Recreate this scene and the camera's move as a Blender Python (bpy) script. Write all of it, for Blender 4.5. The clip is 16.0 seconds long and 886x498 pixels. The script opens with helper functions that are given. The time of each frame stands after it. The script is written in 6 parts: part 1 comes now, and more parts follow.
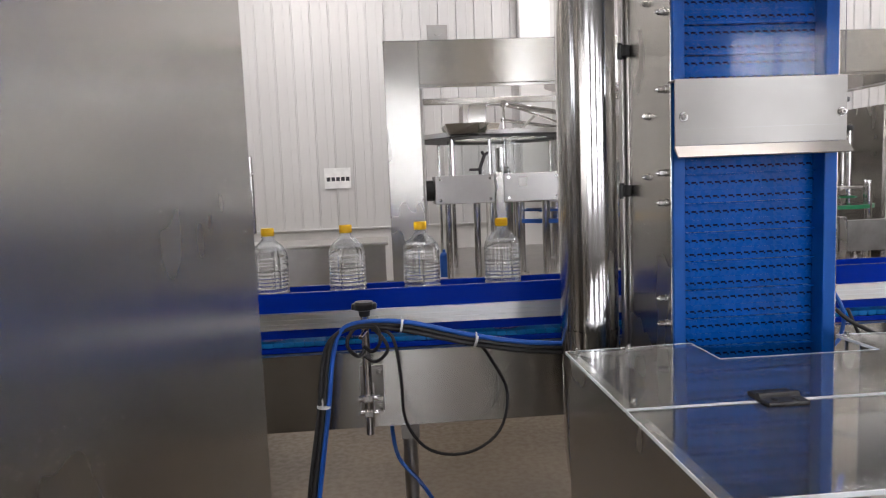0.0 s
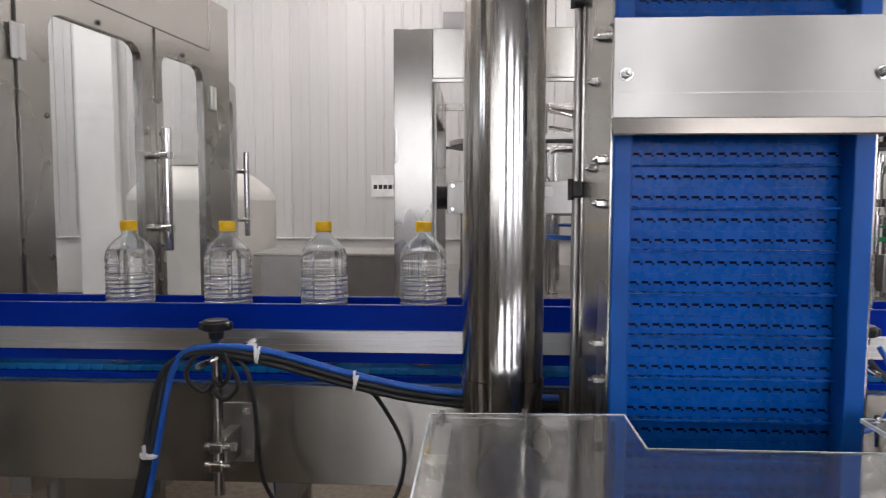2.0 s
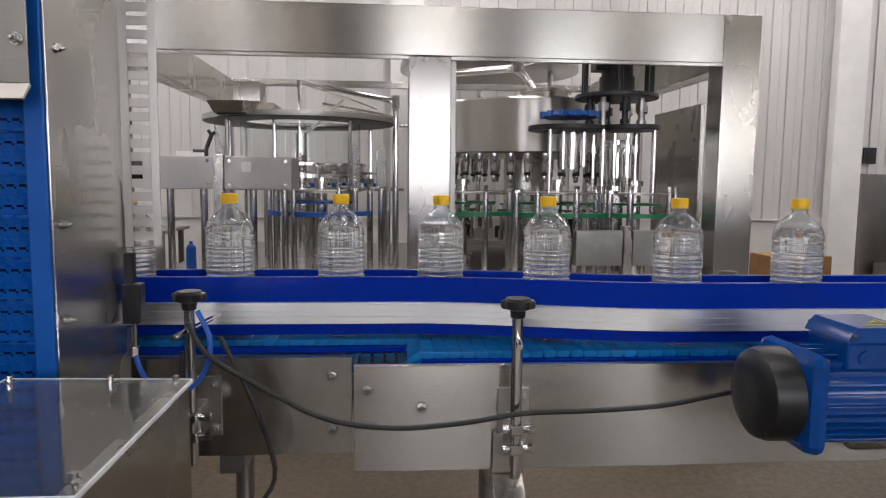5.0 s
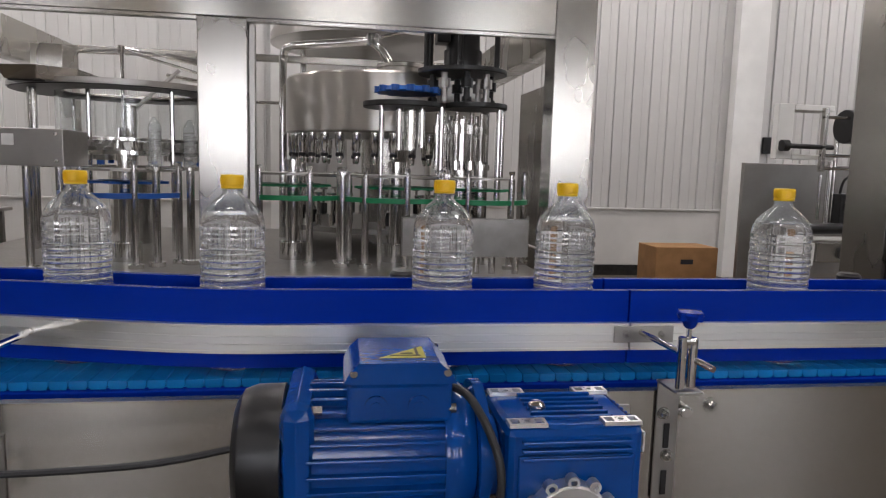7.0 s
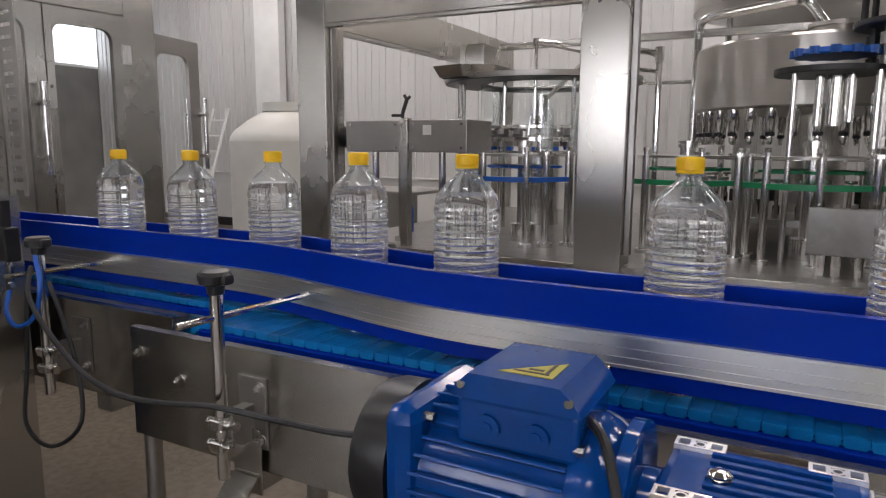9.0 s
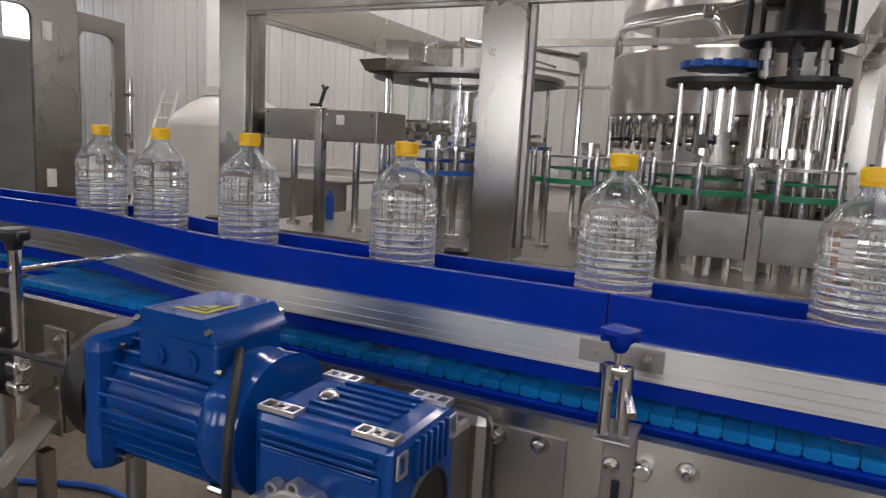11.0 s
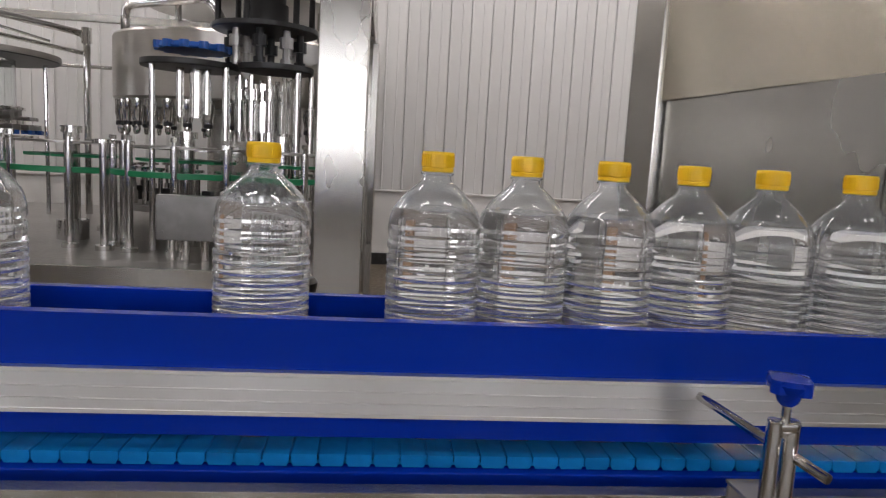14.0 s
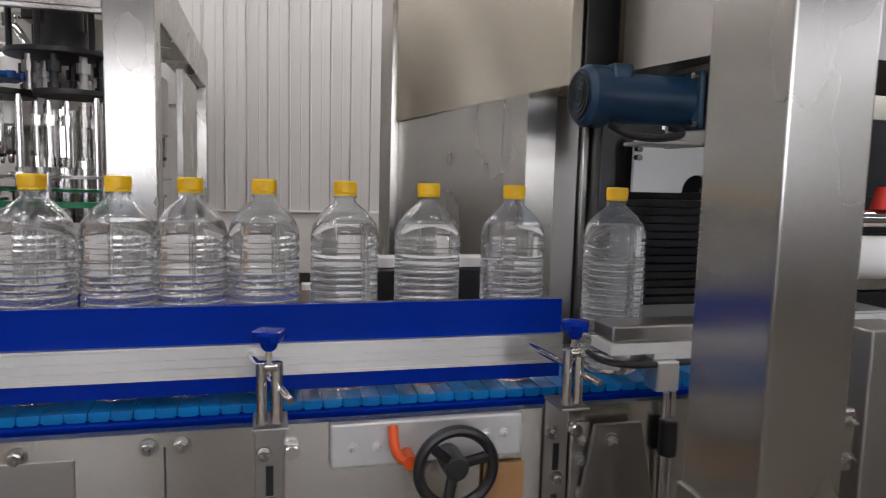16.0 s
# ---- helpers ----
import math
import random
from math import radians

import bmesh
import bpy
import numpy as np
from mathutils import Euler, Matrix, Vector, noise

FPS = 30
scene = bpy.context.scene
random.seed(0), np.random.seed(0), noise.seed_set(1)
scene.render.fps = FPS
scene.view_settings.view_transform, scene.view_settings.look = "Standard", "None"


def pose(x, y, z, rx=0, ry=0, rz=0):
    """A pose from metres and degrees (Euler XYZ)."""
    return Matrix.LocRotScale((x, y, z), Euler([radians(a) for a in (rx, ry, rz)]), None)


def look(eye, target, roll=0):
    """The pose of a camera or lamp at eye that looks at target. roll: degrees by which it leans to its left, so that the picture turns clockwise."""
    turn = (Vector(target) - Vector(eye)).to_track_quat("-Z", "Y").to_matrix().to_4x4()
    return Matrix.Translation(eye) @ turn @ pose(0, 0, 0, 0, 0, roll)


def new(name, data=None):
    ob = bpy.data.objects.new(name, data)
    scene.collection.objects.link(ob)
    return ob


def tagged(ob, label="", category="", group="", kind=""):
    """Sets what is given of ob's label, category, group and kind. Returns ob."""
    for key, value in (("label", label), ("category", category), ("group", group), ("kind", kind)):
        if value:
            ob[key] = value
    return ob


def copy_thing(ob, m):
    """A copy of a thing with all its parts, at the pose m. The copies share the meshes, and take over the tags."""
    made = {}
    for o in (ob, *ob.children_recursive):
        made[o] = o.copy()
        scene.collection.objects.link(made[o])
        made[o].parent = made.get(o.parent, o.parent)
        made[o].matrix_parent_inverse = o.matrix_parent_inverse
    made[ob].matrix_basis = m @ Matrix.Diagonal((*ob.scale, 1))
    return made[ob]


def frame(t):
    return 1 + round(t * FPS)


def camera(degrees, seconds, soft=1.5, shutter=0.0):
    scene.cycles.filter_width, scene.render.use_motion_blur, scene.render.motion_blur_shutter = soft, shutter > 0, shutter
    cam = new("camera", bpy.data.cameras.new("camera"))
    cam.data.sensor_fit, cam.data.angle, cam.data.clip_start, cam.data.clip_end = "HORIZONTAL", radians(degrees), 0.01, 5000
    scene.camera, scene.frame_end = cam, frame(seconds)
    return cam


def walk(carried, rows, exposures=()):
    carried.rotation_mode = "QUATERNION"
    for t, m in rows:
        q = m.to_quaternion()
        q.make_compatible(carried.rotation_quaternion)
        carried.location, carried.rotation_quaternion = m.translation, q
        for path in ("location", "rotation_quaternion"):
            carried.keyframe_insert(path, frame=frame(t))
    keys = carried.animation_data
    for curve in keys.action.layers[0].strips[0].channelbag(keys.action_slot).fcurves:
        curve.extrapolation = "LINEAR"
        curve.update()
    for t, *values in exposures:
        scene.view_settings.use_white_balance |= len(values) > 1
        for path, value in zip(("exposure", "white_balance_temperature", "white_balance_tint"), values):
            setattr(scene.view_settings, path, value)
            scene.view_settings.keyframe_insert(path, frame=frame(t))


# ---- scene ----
cam = camera(66.3, 16.0, soft=1.15, shutter=0.15)
PATH = [
    (0, (-0.058, -0.049, 1.479), (0.082, 1.936, 1.283), -2.3),
    (0.5, (0.098, 0.102, 1.455), (0.12, 2.094, 1.276), -1.6),
    (1, (0.267, 0.328, 1.435), (0.096, 2.316, 1.296), -0.9),
    (1.5, (0.343, 0.414, 1.419), (0.107, 2.396, 1.289), -0.4),
    (2, (0.441, 0.467, 1.406), (0.335, 2.459, 1.262), 0.1),
    (2.5, (0.631, 0.465, 1.422), (0.687, 2.457, 1.244), 0.6),
    (3, (0.845, 0.405, 1.418), (1.037, 2.389, 1.247), 0.8),
    (3.5, (1.042, 0.392, 1.415), (1.339, 2.362, 1.243), 0.8),
    (3.7, (1.148, 0.399, 1.388), (1.472, 2.368, 1.242), 0.9),
    (5.8, (2.113, 0.466, 1.388), (2.186, 2.451, 1.154), 0.4),
    (6, (2.215, 0.526, 1.378), (2.39, 2.505, 1.142), 0.7),
    (6.5, (2.431, 0.683, 1.384), (2.748, 2.644, 1.148), 1.5),
    (7, (2.641, 0.767, 1.375), (2.926, 2.732, 1.136), 1.6),
    (7.5, (2.779, 0.775, 1.376), (2.687, 2.756, 1.117), 0.8),
    (8, (2.849, 0.795, 1.377), (2.37, 2.715, 1.091), 0.8),
    (8.5, (2.886, 0.924, 1.365), (2.1, 2.738, 1.068), 0.3),
    (8.7, (2.927, 0.972, 1.365), (1.999, 2.718, 1.065), -0.3),
    (10.8, (3.376, 1.039, 1.355), (2.45, 2.784, 1.043), 2.9),
    (11, (3.418, 1.036, 1.351), (2.555, 2.813, 1.042), 3.1),
    (11.5, (3.497, 1.058, 1.354), (2.772, 2.895, 1.036), 3.9),
    (12, (3.612, 1.096, 1.354), (3.138, 3.012, 1.042), 4.4),
    (12.5, (3.687, 1.158, 1.348), (3.418, 3.113, 1.041), 4.2),
    (13, (3.849, 1.271, 1.335), (3.793, 3.244, 1.041), 3.5),
    (13.5, (4.001, 1.314, 1.337), (4.099, 3.287, 1.052), 3.4),
    (14, (4.135, 1.231, 1.345), (4.324, 3.201, 1.073), 3.2),
    (14.5, (4.221, 1.161, 1.358), (4.421, 3.132, 1.096), 2.8),
    (15, (4.327, 1.089, 1.355), (4.600, 3.054, 1.115), 2.4),
    (15.5, (4.432, 0.990, 1.346), (4.825, 2.938, 1.130), 2.2),
    (16, (4.577, 0.881, 1.361), (5.085, 2.803, 1.151), 1.5),
]
walk(cam, [(t, look(eye, target, roll)) for t, eye, target, roll in PATH], exposures=[(0, 0.34, 6350, 17), (2.5, 0.12, 6350, 17), (3.5, 0.08, 6400, 17), (6, -0.04, 6400, 17), (7, -0.1, 6400, 17), (8.5, -0.04, 6400, 17), (11, 0.02, 6450, 17), (13, -0.08, 6450, 17), (14.5, 0.04, 6400, 17), (15.5, 0.0, 6350, 17), (16, -0.02, 6350, 17)])

# ---- world and light ----
world = bpy.data.worlds.new("world")
scene.world = world
world.use_nodes = True
wn = world.node_tree.nodes
sky = wn.new("ShaderNodeTexSky")
sky.sky_type, sky.sun_disc, sky.sun_elevation, sky.sun_rotation = "NISHITA", False, radians(45), radians(200)
world.node_tree.links.new(sky.outputs[0], wn["Background"].inputs[0])
wn["Background"].inputs[1].default_value = 0.1


def area(name, m, sx, sy, watts, colour=(1, 1, 1)):
    d = bpy.data.lights.new(name, "AREA")
    d.shape, d.size, d.size_y, d.energy, d.color = "RECTANGLE", sx, sy, watts, colour
    ob = new(name, d)
    ob.matrix_world = m
    return ob


CEIL = 5.2
for k, lx in enumerate((-4.5, -1.0, 2.5, 6.0, 9.5)):
    for ly in (-3.0, 1.2, 5.0, 8.0):
        area("tube_light", pose(lx, ly, CEIL - 0.14), 1.5, 0.3, 47 if ly > 4 else 23, (1.0, 0.95, 0.885))
for k, wx in enumerate((-3.5, -0.5, 2.5, 5.5, 8.5)):
    area("window_light", pose(wx, -5.9, 2.3, -90, 0, 0), 1.5, 2.2, 94, (0.96, 0.985, 1.0))

# ---- materials ----


def mat(name, base, rough=0.5, metal=0.0, scale=8.0, vary=0.12, bump=0.0, bscale=60.0, stretch=(1, 1, 1), rvary=0.1, trans=0.0, ior=1.45, spec=0.5, coat=0.0, island=0.0, brush="", aniso=0.8):
    m = bpy.data.materials.new(name)
    m.use_nodes = True
    nt = m.node_tree
    p = nt.nodes["Principled BSDF"]
    p.inputs["Metallic"].default_value = metal
    p.inputs["IOR"].default_value = ior
    p.inputs["Transmission Weight"].default_value = trans
    p.inputs["Specular IOR Level"].default_value = spec
    p.inputs["Coat Weight"].default_value = coat
    tc = nt.nodes.new("ShaderNodeTexCoord")
    mp = nt.nodes.new("ShaderNodeMapping")
    mp.inputs["Scale"].default_value = stretch
    nt.links.new(tc.outputs["Object"], mp.inputs["Vector"])
    n1 = nt.nodes.new("ShaderNodeTexNoise")
    n1.inputs["Scale"].default_value, n1.inputs["Detail"].default_value = scale, 5
    nt.links.new(mp.outputs[0], n1.inputs["Vector"])
    n2 = nt.nodes.new("ShaderNodeTexNoise")
    n2.inputs["Scale"].default_value, n2.inputs["Detail"].default_value = bscale, 3
    nt.links.new(mp.outputs[0], n2.inputs["Vector"])
    ramp = nt.nodes.new("ShaderNodeMapRange")
    ramp.interpolation_type = "SMOOTHERSTEP"
    ramp.inputs["From Min"].default_value, ramp.inputs["From Max"].default_value = 0.2, 0.8
    ramp.inputs["To Min"].default_value, ramp.inputs["To Max"].default_value = 1 - vary, 1 + vary
    nt.links.new(n1.outputs["Fac"], ramp.inputs["Value"])
    last = ramp.outputs[0]
    if island:
        oi = nt.nodes.new("ShaderNodeObjectInfo")
        mr = nt.nodes.new("ShaderNodeMapRange")
        mr.inputs["To Min"].default_value, mr.inputs["To Max"].default_value = 1 - island, 1 + island
        nt.links.new(oi.outputs["Random"], mr.inputs["Value"])
        mu = nt.nodes.new("ShaderNodeMath")
        mu.operation = "MULTIPLY"
        nt.links.new(last, mu.inputs[0])
        nt.links.new(mr.outputs[0], mu.inputs[1])
        last = mu.outputs[0]
    mul = nt.nodes.new("ShaderNodeVectorMath")
    mul.operation = "SCALE"
    mul.inputs[0].default_value = base[:3]
    nt.links.new(last, mul.inputs["Scale"])
    nt.links.new(mul.outputs[0], p.inputs["Base Color"])
    rr = nt.nodes.new("ShaderNodeMapRange")
    rr.interpolation_type = "SMOOTHERSTEP"
    rr.inputs["From Min"].default_value, rr.inputs["From Max"].default_value = 0.2, 0.8
    rr.inputs["To Min"].default_value, rr.inputs["To Max"].default_value = max(0.02, rough * (1 - rvary)), min(1, rough * (1 + rvary))
    nt.links.new(n2.outputs["Fac"], rr.inputs["Value"])
    nt.links.new(rr.outputs[0], p.inputs["Roughness"])
    if brush:
        tg = nt.nodes.new("ShaderNodeTangent")
        tg.direction_type, tg.axis = "RADIAL", brush
        p.inputs["Anisotropic"].default_value = aniso
        nt.links.new(tg.outputs[0], p.inputs["Tangent"])
    if bump:
        b = nt.nodes.new("ShaderNodeBump")
        b.inputs["Strength"].default_value, b.inputs["Distance"].default_value = bump, 0.002
        nt.links.new(n2.outputs["Fac"], b.inputs["Height"])
        nt.links.new(b.outputs[0], p.inputs["Normal"])
    return m


STEEL = mat("brushed_steel", (0.51, 0.49, 0.455), 0.27, 1.0, 1.5, 0.015, 0.0, 3, (1, 1, 0.6), 0.03, brush="Z", aniso=0.8)
STEEL_H = mat("brushed_steel_level", (0.5, 0.48, 0.44), 0.23, 1.0, 1.5, 0.02, 0.0, 3, (0.6, 1, 1), 0.04, brush="X", aniso=0.85)
STEEL_Y = mat("brushed_steel_hood", (0.68, 0.63, 0.53), 0.26, 1.0, 1.5, 0.02, 0.0, 3, (1, 0.6, 1), 0.04, brush="Y", aniso=0.9)
STEEL_TANK = mat("spun_steel", (0.42, 0.40, 0.37), 0.3, 1.0, 3, 0.02, 0.0, 5, (2, 2, 90), 0.05, brush="Z", aniso=0.85)
STEEL_TANK.node_tree.nodes["Principled BSDF"].inputs["Anisotropic Rotation"].default_value = 0.25
BOLT_STEEL = mat("bolt_steel", (0.42, 0.41, 0.39), 0.24, 1.0, 20, 0.1, 0.02, 90)
PLATE = mat("satin_plate", (0.6, 0.6, 0.59), 0.5, 0.7, 6, 0.05, 0.01, 60)
STEEL_HOOD = mat("satin_steel", (0.38, 0.365, 0.34), 0.34, 1.0, 5, 0.05, 0.0, 6, (1, 1, 1), 0.12, brush="X", aniso=0.85)
STEEL_DULL = mat("dull_steel", (0.38, 0.365, 0.345), 0.36, 1.0, 4, 0.07, 0.0, 40, (1, 1, 1), 0.12)
GUARD_STEEL = mat("weathered_steel", (0.27, 0.26, 0.25), 0.4, 1.0, 9, 0.12, 0.01, 30, (1, 1, 1), 0.2)
CHROME = mat("polished_steel", (0.66, 0.645, 0.62), 0.13, 1.0, 6, 0.04, 0.004, 18, (1, 1, 0.15), 0.3)
ALU = mat("aluminium", (0.74, 0.73, 0.71), 0.3, 1.0, 2, 0.02, 0.0, 4, (1, 1, 1), 0.03, brush="X", aniso=0.5)
BLUE_RAIL = mat("blue_plastic", (0.0008, 0.021, 0.27), 0.22, 0, 6, 0.06, 0.01, 40, (0.4, 3, 3), 0.2, spec=0.14)
BLUE_CHAIN = mat("light_blue_plastic", (0.003, 0.145, 0.4), 0.22, 0, 30, 0.1, 0.01, 80, (1, 1, 1), 0.2, spec=0.45, island=0.08)
BLUE_BELT = mat("belt_blue", (0.001, 0.08, 0.36), 0.28, 0, 9, 0.15, 0.02, 60, (1, 1, 1), 0.2, spec=0.15)
BLUE_CHEEK = mat("cheek_blue", (0.002, 0.085, 0.37), 0.4, 0, 9, 0.12, 0.03, 60, spec=0.3)
BELT_DARK = mat("belt_slot", (0.001, 0.004, 0.03), 0.6, spec=0.1)
BLUE_PAINT = mat("motor_paint", (0.001, 0.047, 0.23), 0.13, 0, 14, 0.08, 0.12, 70, (1, 1, 1), 0.2, spec=0.45)
NAVY_PAINT = mat("navy_paint", (0.01, 0.04, 0.085), 0.35, 0, 14, 0.12, 0.1, 90)
BLACK = mat("black_plastic", (0.012, 0.012, 0.013), 0.35, 0, 20, 0.2, 0.05, 90)
RUBBER = mat("black_rubber", (0.015, 0.015, 0.016), 0.5, 0, 20, 0.2, 0.05, 90)
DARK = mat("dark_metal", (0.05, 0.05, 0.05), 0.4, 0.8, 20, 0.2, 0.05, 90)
CABLE_BLUE = mat("blue_hose", (0.008, 0.09, 0.42), 0.35, 0, 20, 0.1)
YELLOW = mat("yellow_cap", (0.82, 0.50, 0.01), 0.4, 0, 30, 0.05, 0.02, 120)
YELLOW_STICKER = mat("yellow_sticker", (0.36, 0.34, 0.05), 0.5, 0, 30, 0.06)
GREEN = mat("green_plastic", (0.008, 0.19, 0.08), 0.4, 0, 20, 0.1)
BLUE_PAD = mat("pad_blue", (0.01, 0.09, 0.38), 0.4, 0, 20, 0.1)
WHITE_PAINT = mat("white_paint", (0.72, 0.72, 0.7), 0.5, 0, 3, 0.06, 0.05, 40)
WALL = mat("panel_paint", (0.56, 0.555, 0.54), 0.42, 0, 1.2, 0.07, 0.02, 30, (1, 1, 0.3), 0.15, island=0.05)
# unseen side and south walls, coloured dark to weaken the fill light they bounce
WALL_DIM = mat("dim_wall_low_bounce", (0.2, 0.194, 0.185), 0.6, 0, 2, 0.15, 0.05, 30)
WALL_LOW = mat("plain_wall", (0.6, 0.59, 0.57), 0.6, 0, 2, 0.08, 0.05, 30)
# ceiling out of view, greyed so less ambient light comes back down
CEILING = mat("dim_ceiling_low_bounce", (0.27, 0.27, 0.26), 0.6, 0, 2, 0.06)
FLOOR = mat("floor_paint", (0.105, 0.084, 0.06), 0.42, 0, 1.3, 0.2, 0.04, 30, (1, 1, 1), 0.35, spec=0.3)
CARD = mat("cardboard", (0.32, 0.17, 0.07), 0.75, 0, 8, 0.12, 0.08, 60)
TANKWHITE = mat("tank_plastic", (0.55, 0.54, 0.5), 0.4, 0, 3, 0.05)
ORANGE = mat("orange_plastic", (0.75, 0.1, 0.015), 0.35, 0, 20, 0.06)
RED = mat("red_print", (0.6, 0.03, 0.02), 0.5)
PAPER = mat("paper", (0.8, 0.8, 0.78), 0.6)
INK = mat("ink", (0.02, 0.02, 0.025), 0.6)
GLASS = mat("clear_sheet", (0.95, 0.97, 0.97), 0.02, 0, 3, 0.0, trans=1.0, ior=1.25)
ACRYLIC = mat("acrylic_sheet", (0.95, 0.97, 0.97), 0.04, 0, 3, 0.0, trans=0.97, ior=1.49)
EDGE = mat("acrylic_edge", (0.75, 0.8, 0.82), 0.3, 0, 30, 0.05)
WATER = mat("filled_bottle", (0.985, 0.99, 0.99), 0.035, 0, 40, 0.0, trans=0.9, ior=1.33)
PET = mat("clear_bottle", (0.93, 0.95, 0.96), 0.04, 0, 40, 0.0, trans=0.97, ior=1.4)
LAMPGLOW = bpy.data.materials.new("lamp_glow")
LAMPGLOW.use_nodes = True
LAMPGLOW.node_tree.nodes["Principled BSDF"].inputs["Emission Color"].default_value = (1, 0.97, 0.93, 1)
LAMPGLOW.node_tree.nodes["Principled BSDF"].inputs["Emission Strength"].default_value = 6
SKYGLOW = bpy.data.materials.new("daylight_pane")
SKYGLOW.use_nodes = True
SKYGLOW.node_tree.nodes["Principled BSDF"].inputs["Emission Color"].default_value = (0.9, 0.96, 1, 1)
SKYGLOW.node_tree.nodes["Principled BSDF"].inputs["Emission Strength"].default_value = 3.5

# ---- mesh helpers ----


class Mesh:
    """Collects shaped pieces of one part."""

    def __init__(self):
        self.bm = bmesh.new()

    def _fresh(self, verts, m):
        bmesh.ops.transform(self.bm, matrix=m, verts=verts)

    def box(self, x0, y0, z0, x1, y1, z1, bevel=0.0, m=None):
        v = bmesh.ops.create_cube(self.bm, size=1)["verts"]
        self._fresh(v, Matrix.Translation(((x0 + x1) / 2, (y0 + y1) / 2, (z0 + z1) / 2)) @ Matrix.Diagonal((abs(x1 - x0), abs(y1 - y0), abs(z1 - z0), 1)))
        if m:
            self._fresh(v, m)
        if bevel:
            e = list({e for a in v for e in a.link_edges})
            bmesh.ops.bevel(self.bm, geom=e, offset=bevel, segments=2, affect="EDGES", profile=0.5)
        return self

    def cyl(self, a, b, r, seg=20, r2=None, bevel=0.0):
        a, b = Vector(a), Vector(b)
        d = b - a
        v = bmesh.ops.create_cone(self.bm, cap_ends=True, segments=seg, radius1=r, radius2=r if r2 is None else r2, depth=d.length)["verts"]
        self._fresh(v, Matrix.Translation((a + b) / 2) @ d.to_track_quat("Z", "Y").to_matrix().to_4x4())
        if bevel:
            caps = [f for f in {f for q in v for f in q.link_faces} if len(f.verts) == seg]
            e = list({e for f in caps for e in f.edges})
            bmesh.ops.bevel(self.bm, geom=e, offset=bevel, segments=2, affect="EDGES", profile=0.5)
        return self

    def lathe(self, prof, c, seg=32, axis="Z", close=True):
        rings = []
        for r, h in prof:
            ring = []
            for k in range(seg):
                a = 2 * math.pi * k / seg
                p = (r * math.cos(a), r * math.sin(a), h)
                if axis == "X":
                    p = (h, p[0], p[1])
                elif axis == "Y":
                    p = (p[0], -h, p[1])
                ring.append(self.bm.verts.new(Vector(c) + Vector(p)))
            rings.append(ring)
        for q, w in zip(rings, rings[1:]):
            for k in range(seg):
                self.bm.faces.new((q[k], q[(k + 1) % seg], w[(k + 1) % seg], w[k]))
        if close:
            self.bm.faces.new(rings[0][::-1])
            self.bm.faces.new(rings[-1])
        return self

    def tube(self, pts, r, seg=8):
        pts = [Vector(p) for p in pts]
        fine = []
        for k in range(len(pts) - 1):
            p0, p1, p2, p3 = pts[max(k - 1, 0)], pts[k], pts[k + 1], pts[min(k + 2, len(pts) - 1)]
            for u in (0, 0.2, 0.4, 0.6, 0.8):
                fine.append(0.5 * ((2 * p1) + (p2 - p0) * u + (2 * p0 - 5 * p1 + 4 * p2 - p3) * u * u + (3 * p1 - p0 - 3 * p2 + p3) * u ** 3))
        fine.append(pts[-1])
        rings = []
        for k, p in enumerate(fine):
            d = (fine[min(k + 1, len(fine) - 1)] - fine[max(k - 1, 0)]).normalized()
            q = d.to_track_quat("Z", "Y")
            rings.append([self.bm.verts.new(p + q @ Vector((r * math.cos(2 * math.pi * i / seg), r * math.sin(2 * math.pi * i / seg), 0))) for i in range(seg)])
        for a, b in zip(rings, rings[1:]):
            best = min(range(seg), key=lambda o: sum((a[i].co - b[(i + o) % seg].co).length for i in range(seg)))
            for i in range(seg):
                self.bm.faces.new((a[i], a[(i + 1) % seg], b[(i + 1 + best) % seg], b[(i + best) % seg]))
        self.bm.faces.new(rings[0][::-1])
        self.bm.faces.new(rings[-1])
        return self

    def pipe(self, pts, r, bend=0.08, seg=12):
        """A pipe of straight runs with rounded corners."""
        pts = [Vector(p) for p in pts]
        out = [pts[0]]
        for a, b, c in zip(pts, pts[1:], pts[2:]):
            p, q = b + (a - b).normalized() * bend, b + (c - b).normalized() * bend
            out += [p + (b - p) * 0.0, (p + b * 2 + q) / 4, q]
        out.append(pts[-1])
        long = [out[0]]
        for a, b in zip(out, out[1:]):
            if (b - a).length > 3 * bend:
                long += [a + (b - a) * 0.1, a + (b - a) * 0.9]
            long.append(b)
        return self.tube(long, r, seg)

    def strip(self, xs, yf, z0, z1, t0, t1):
        """A strip along x with its faces at yf(x) + t0 and yf(x) + t1."""
        rows = [[self.bm.verts.new((x, yf(x) + t, z)) for t, z in ((t0, z0), (t1, z0), (t1, z1), (t0, z1))] for x in xs]
        for a, b in zip(rows, rows[1:]):
            for i in range(4):
                self.bm.faces.new((a[i], a[(i + 1) % 4], b[(i + 1) % 4], b[i]))
        self.bm.faces.new(rows[0][::-1])
        self.bm.faces.new(rows[-1])
        return self

    def prism(self, poly, y0, y1):
        """A flat shape given in x and z, thick along y."""
        a = [self.bm.verts.new((x, y0, z)) for x, z in poly]
        b = [self.bm.verts.new((x, y1, z)) for x, z in poly]
        n = len(poly)
        for i in range(n):
            self.bm.faces.new((a[i], a[(i + 1) % n], b[(i + 1) % n], b[i]))
        self.bm.faces.new(a[::-1])
        self.bm.faces.new(b)
        return self

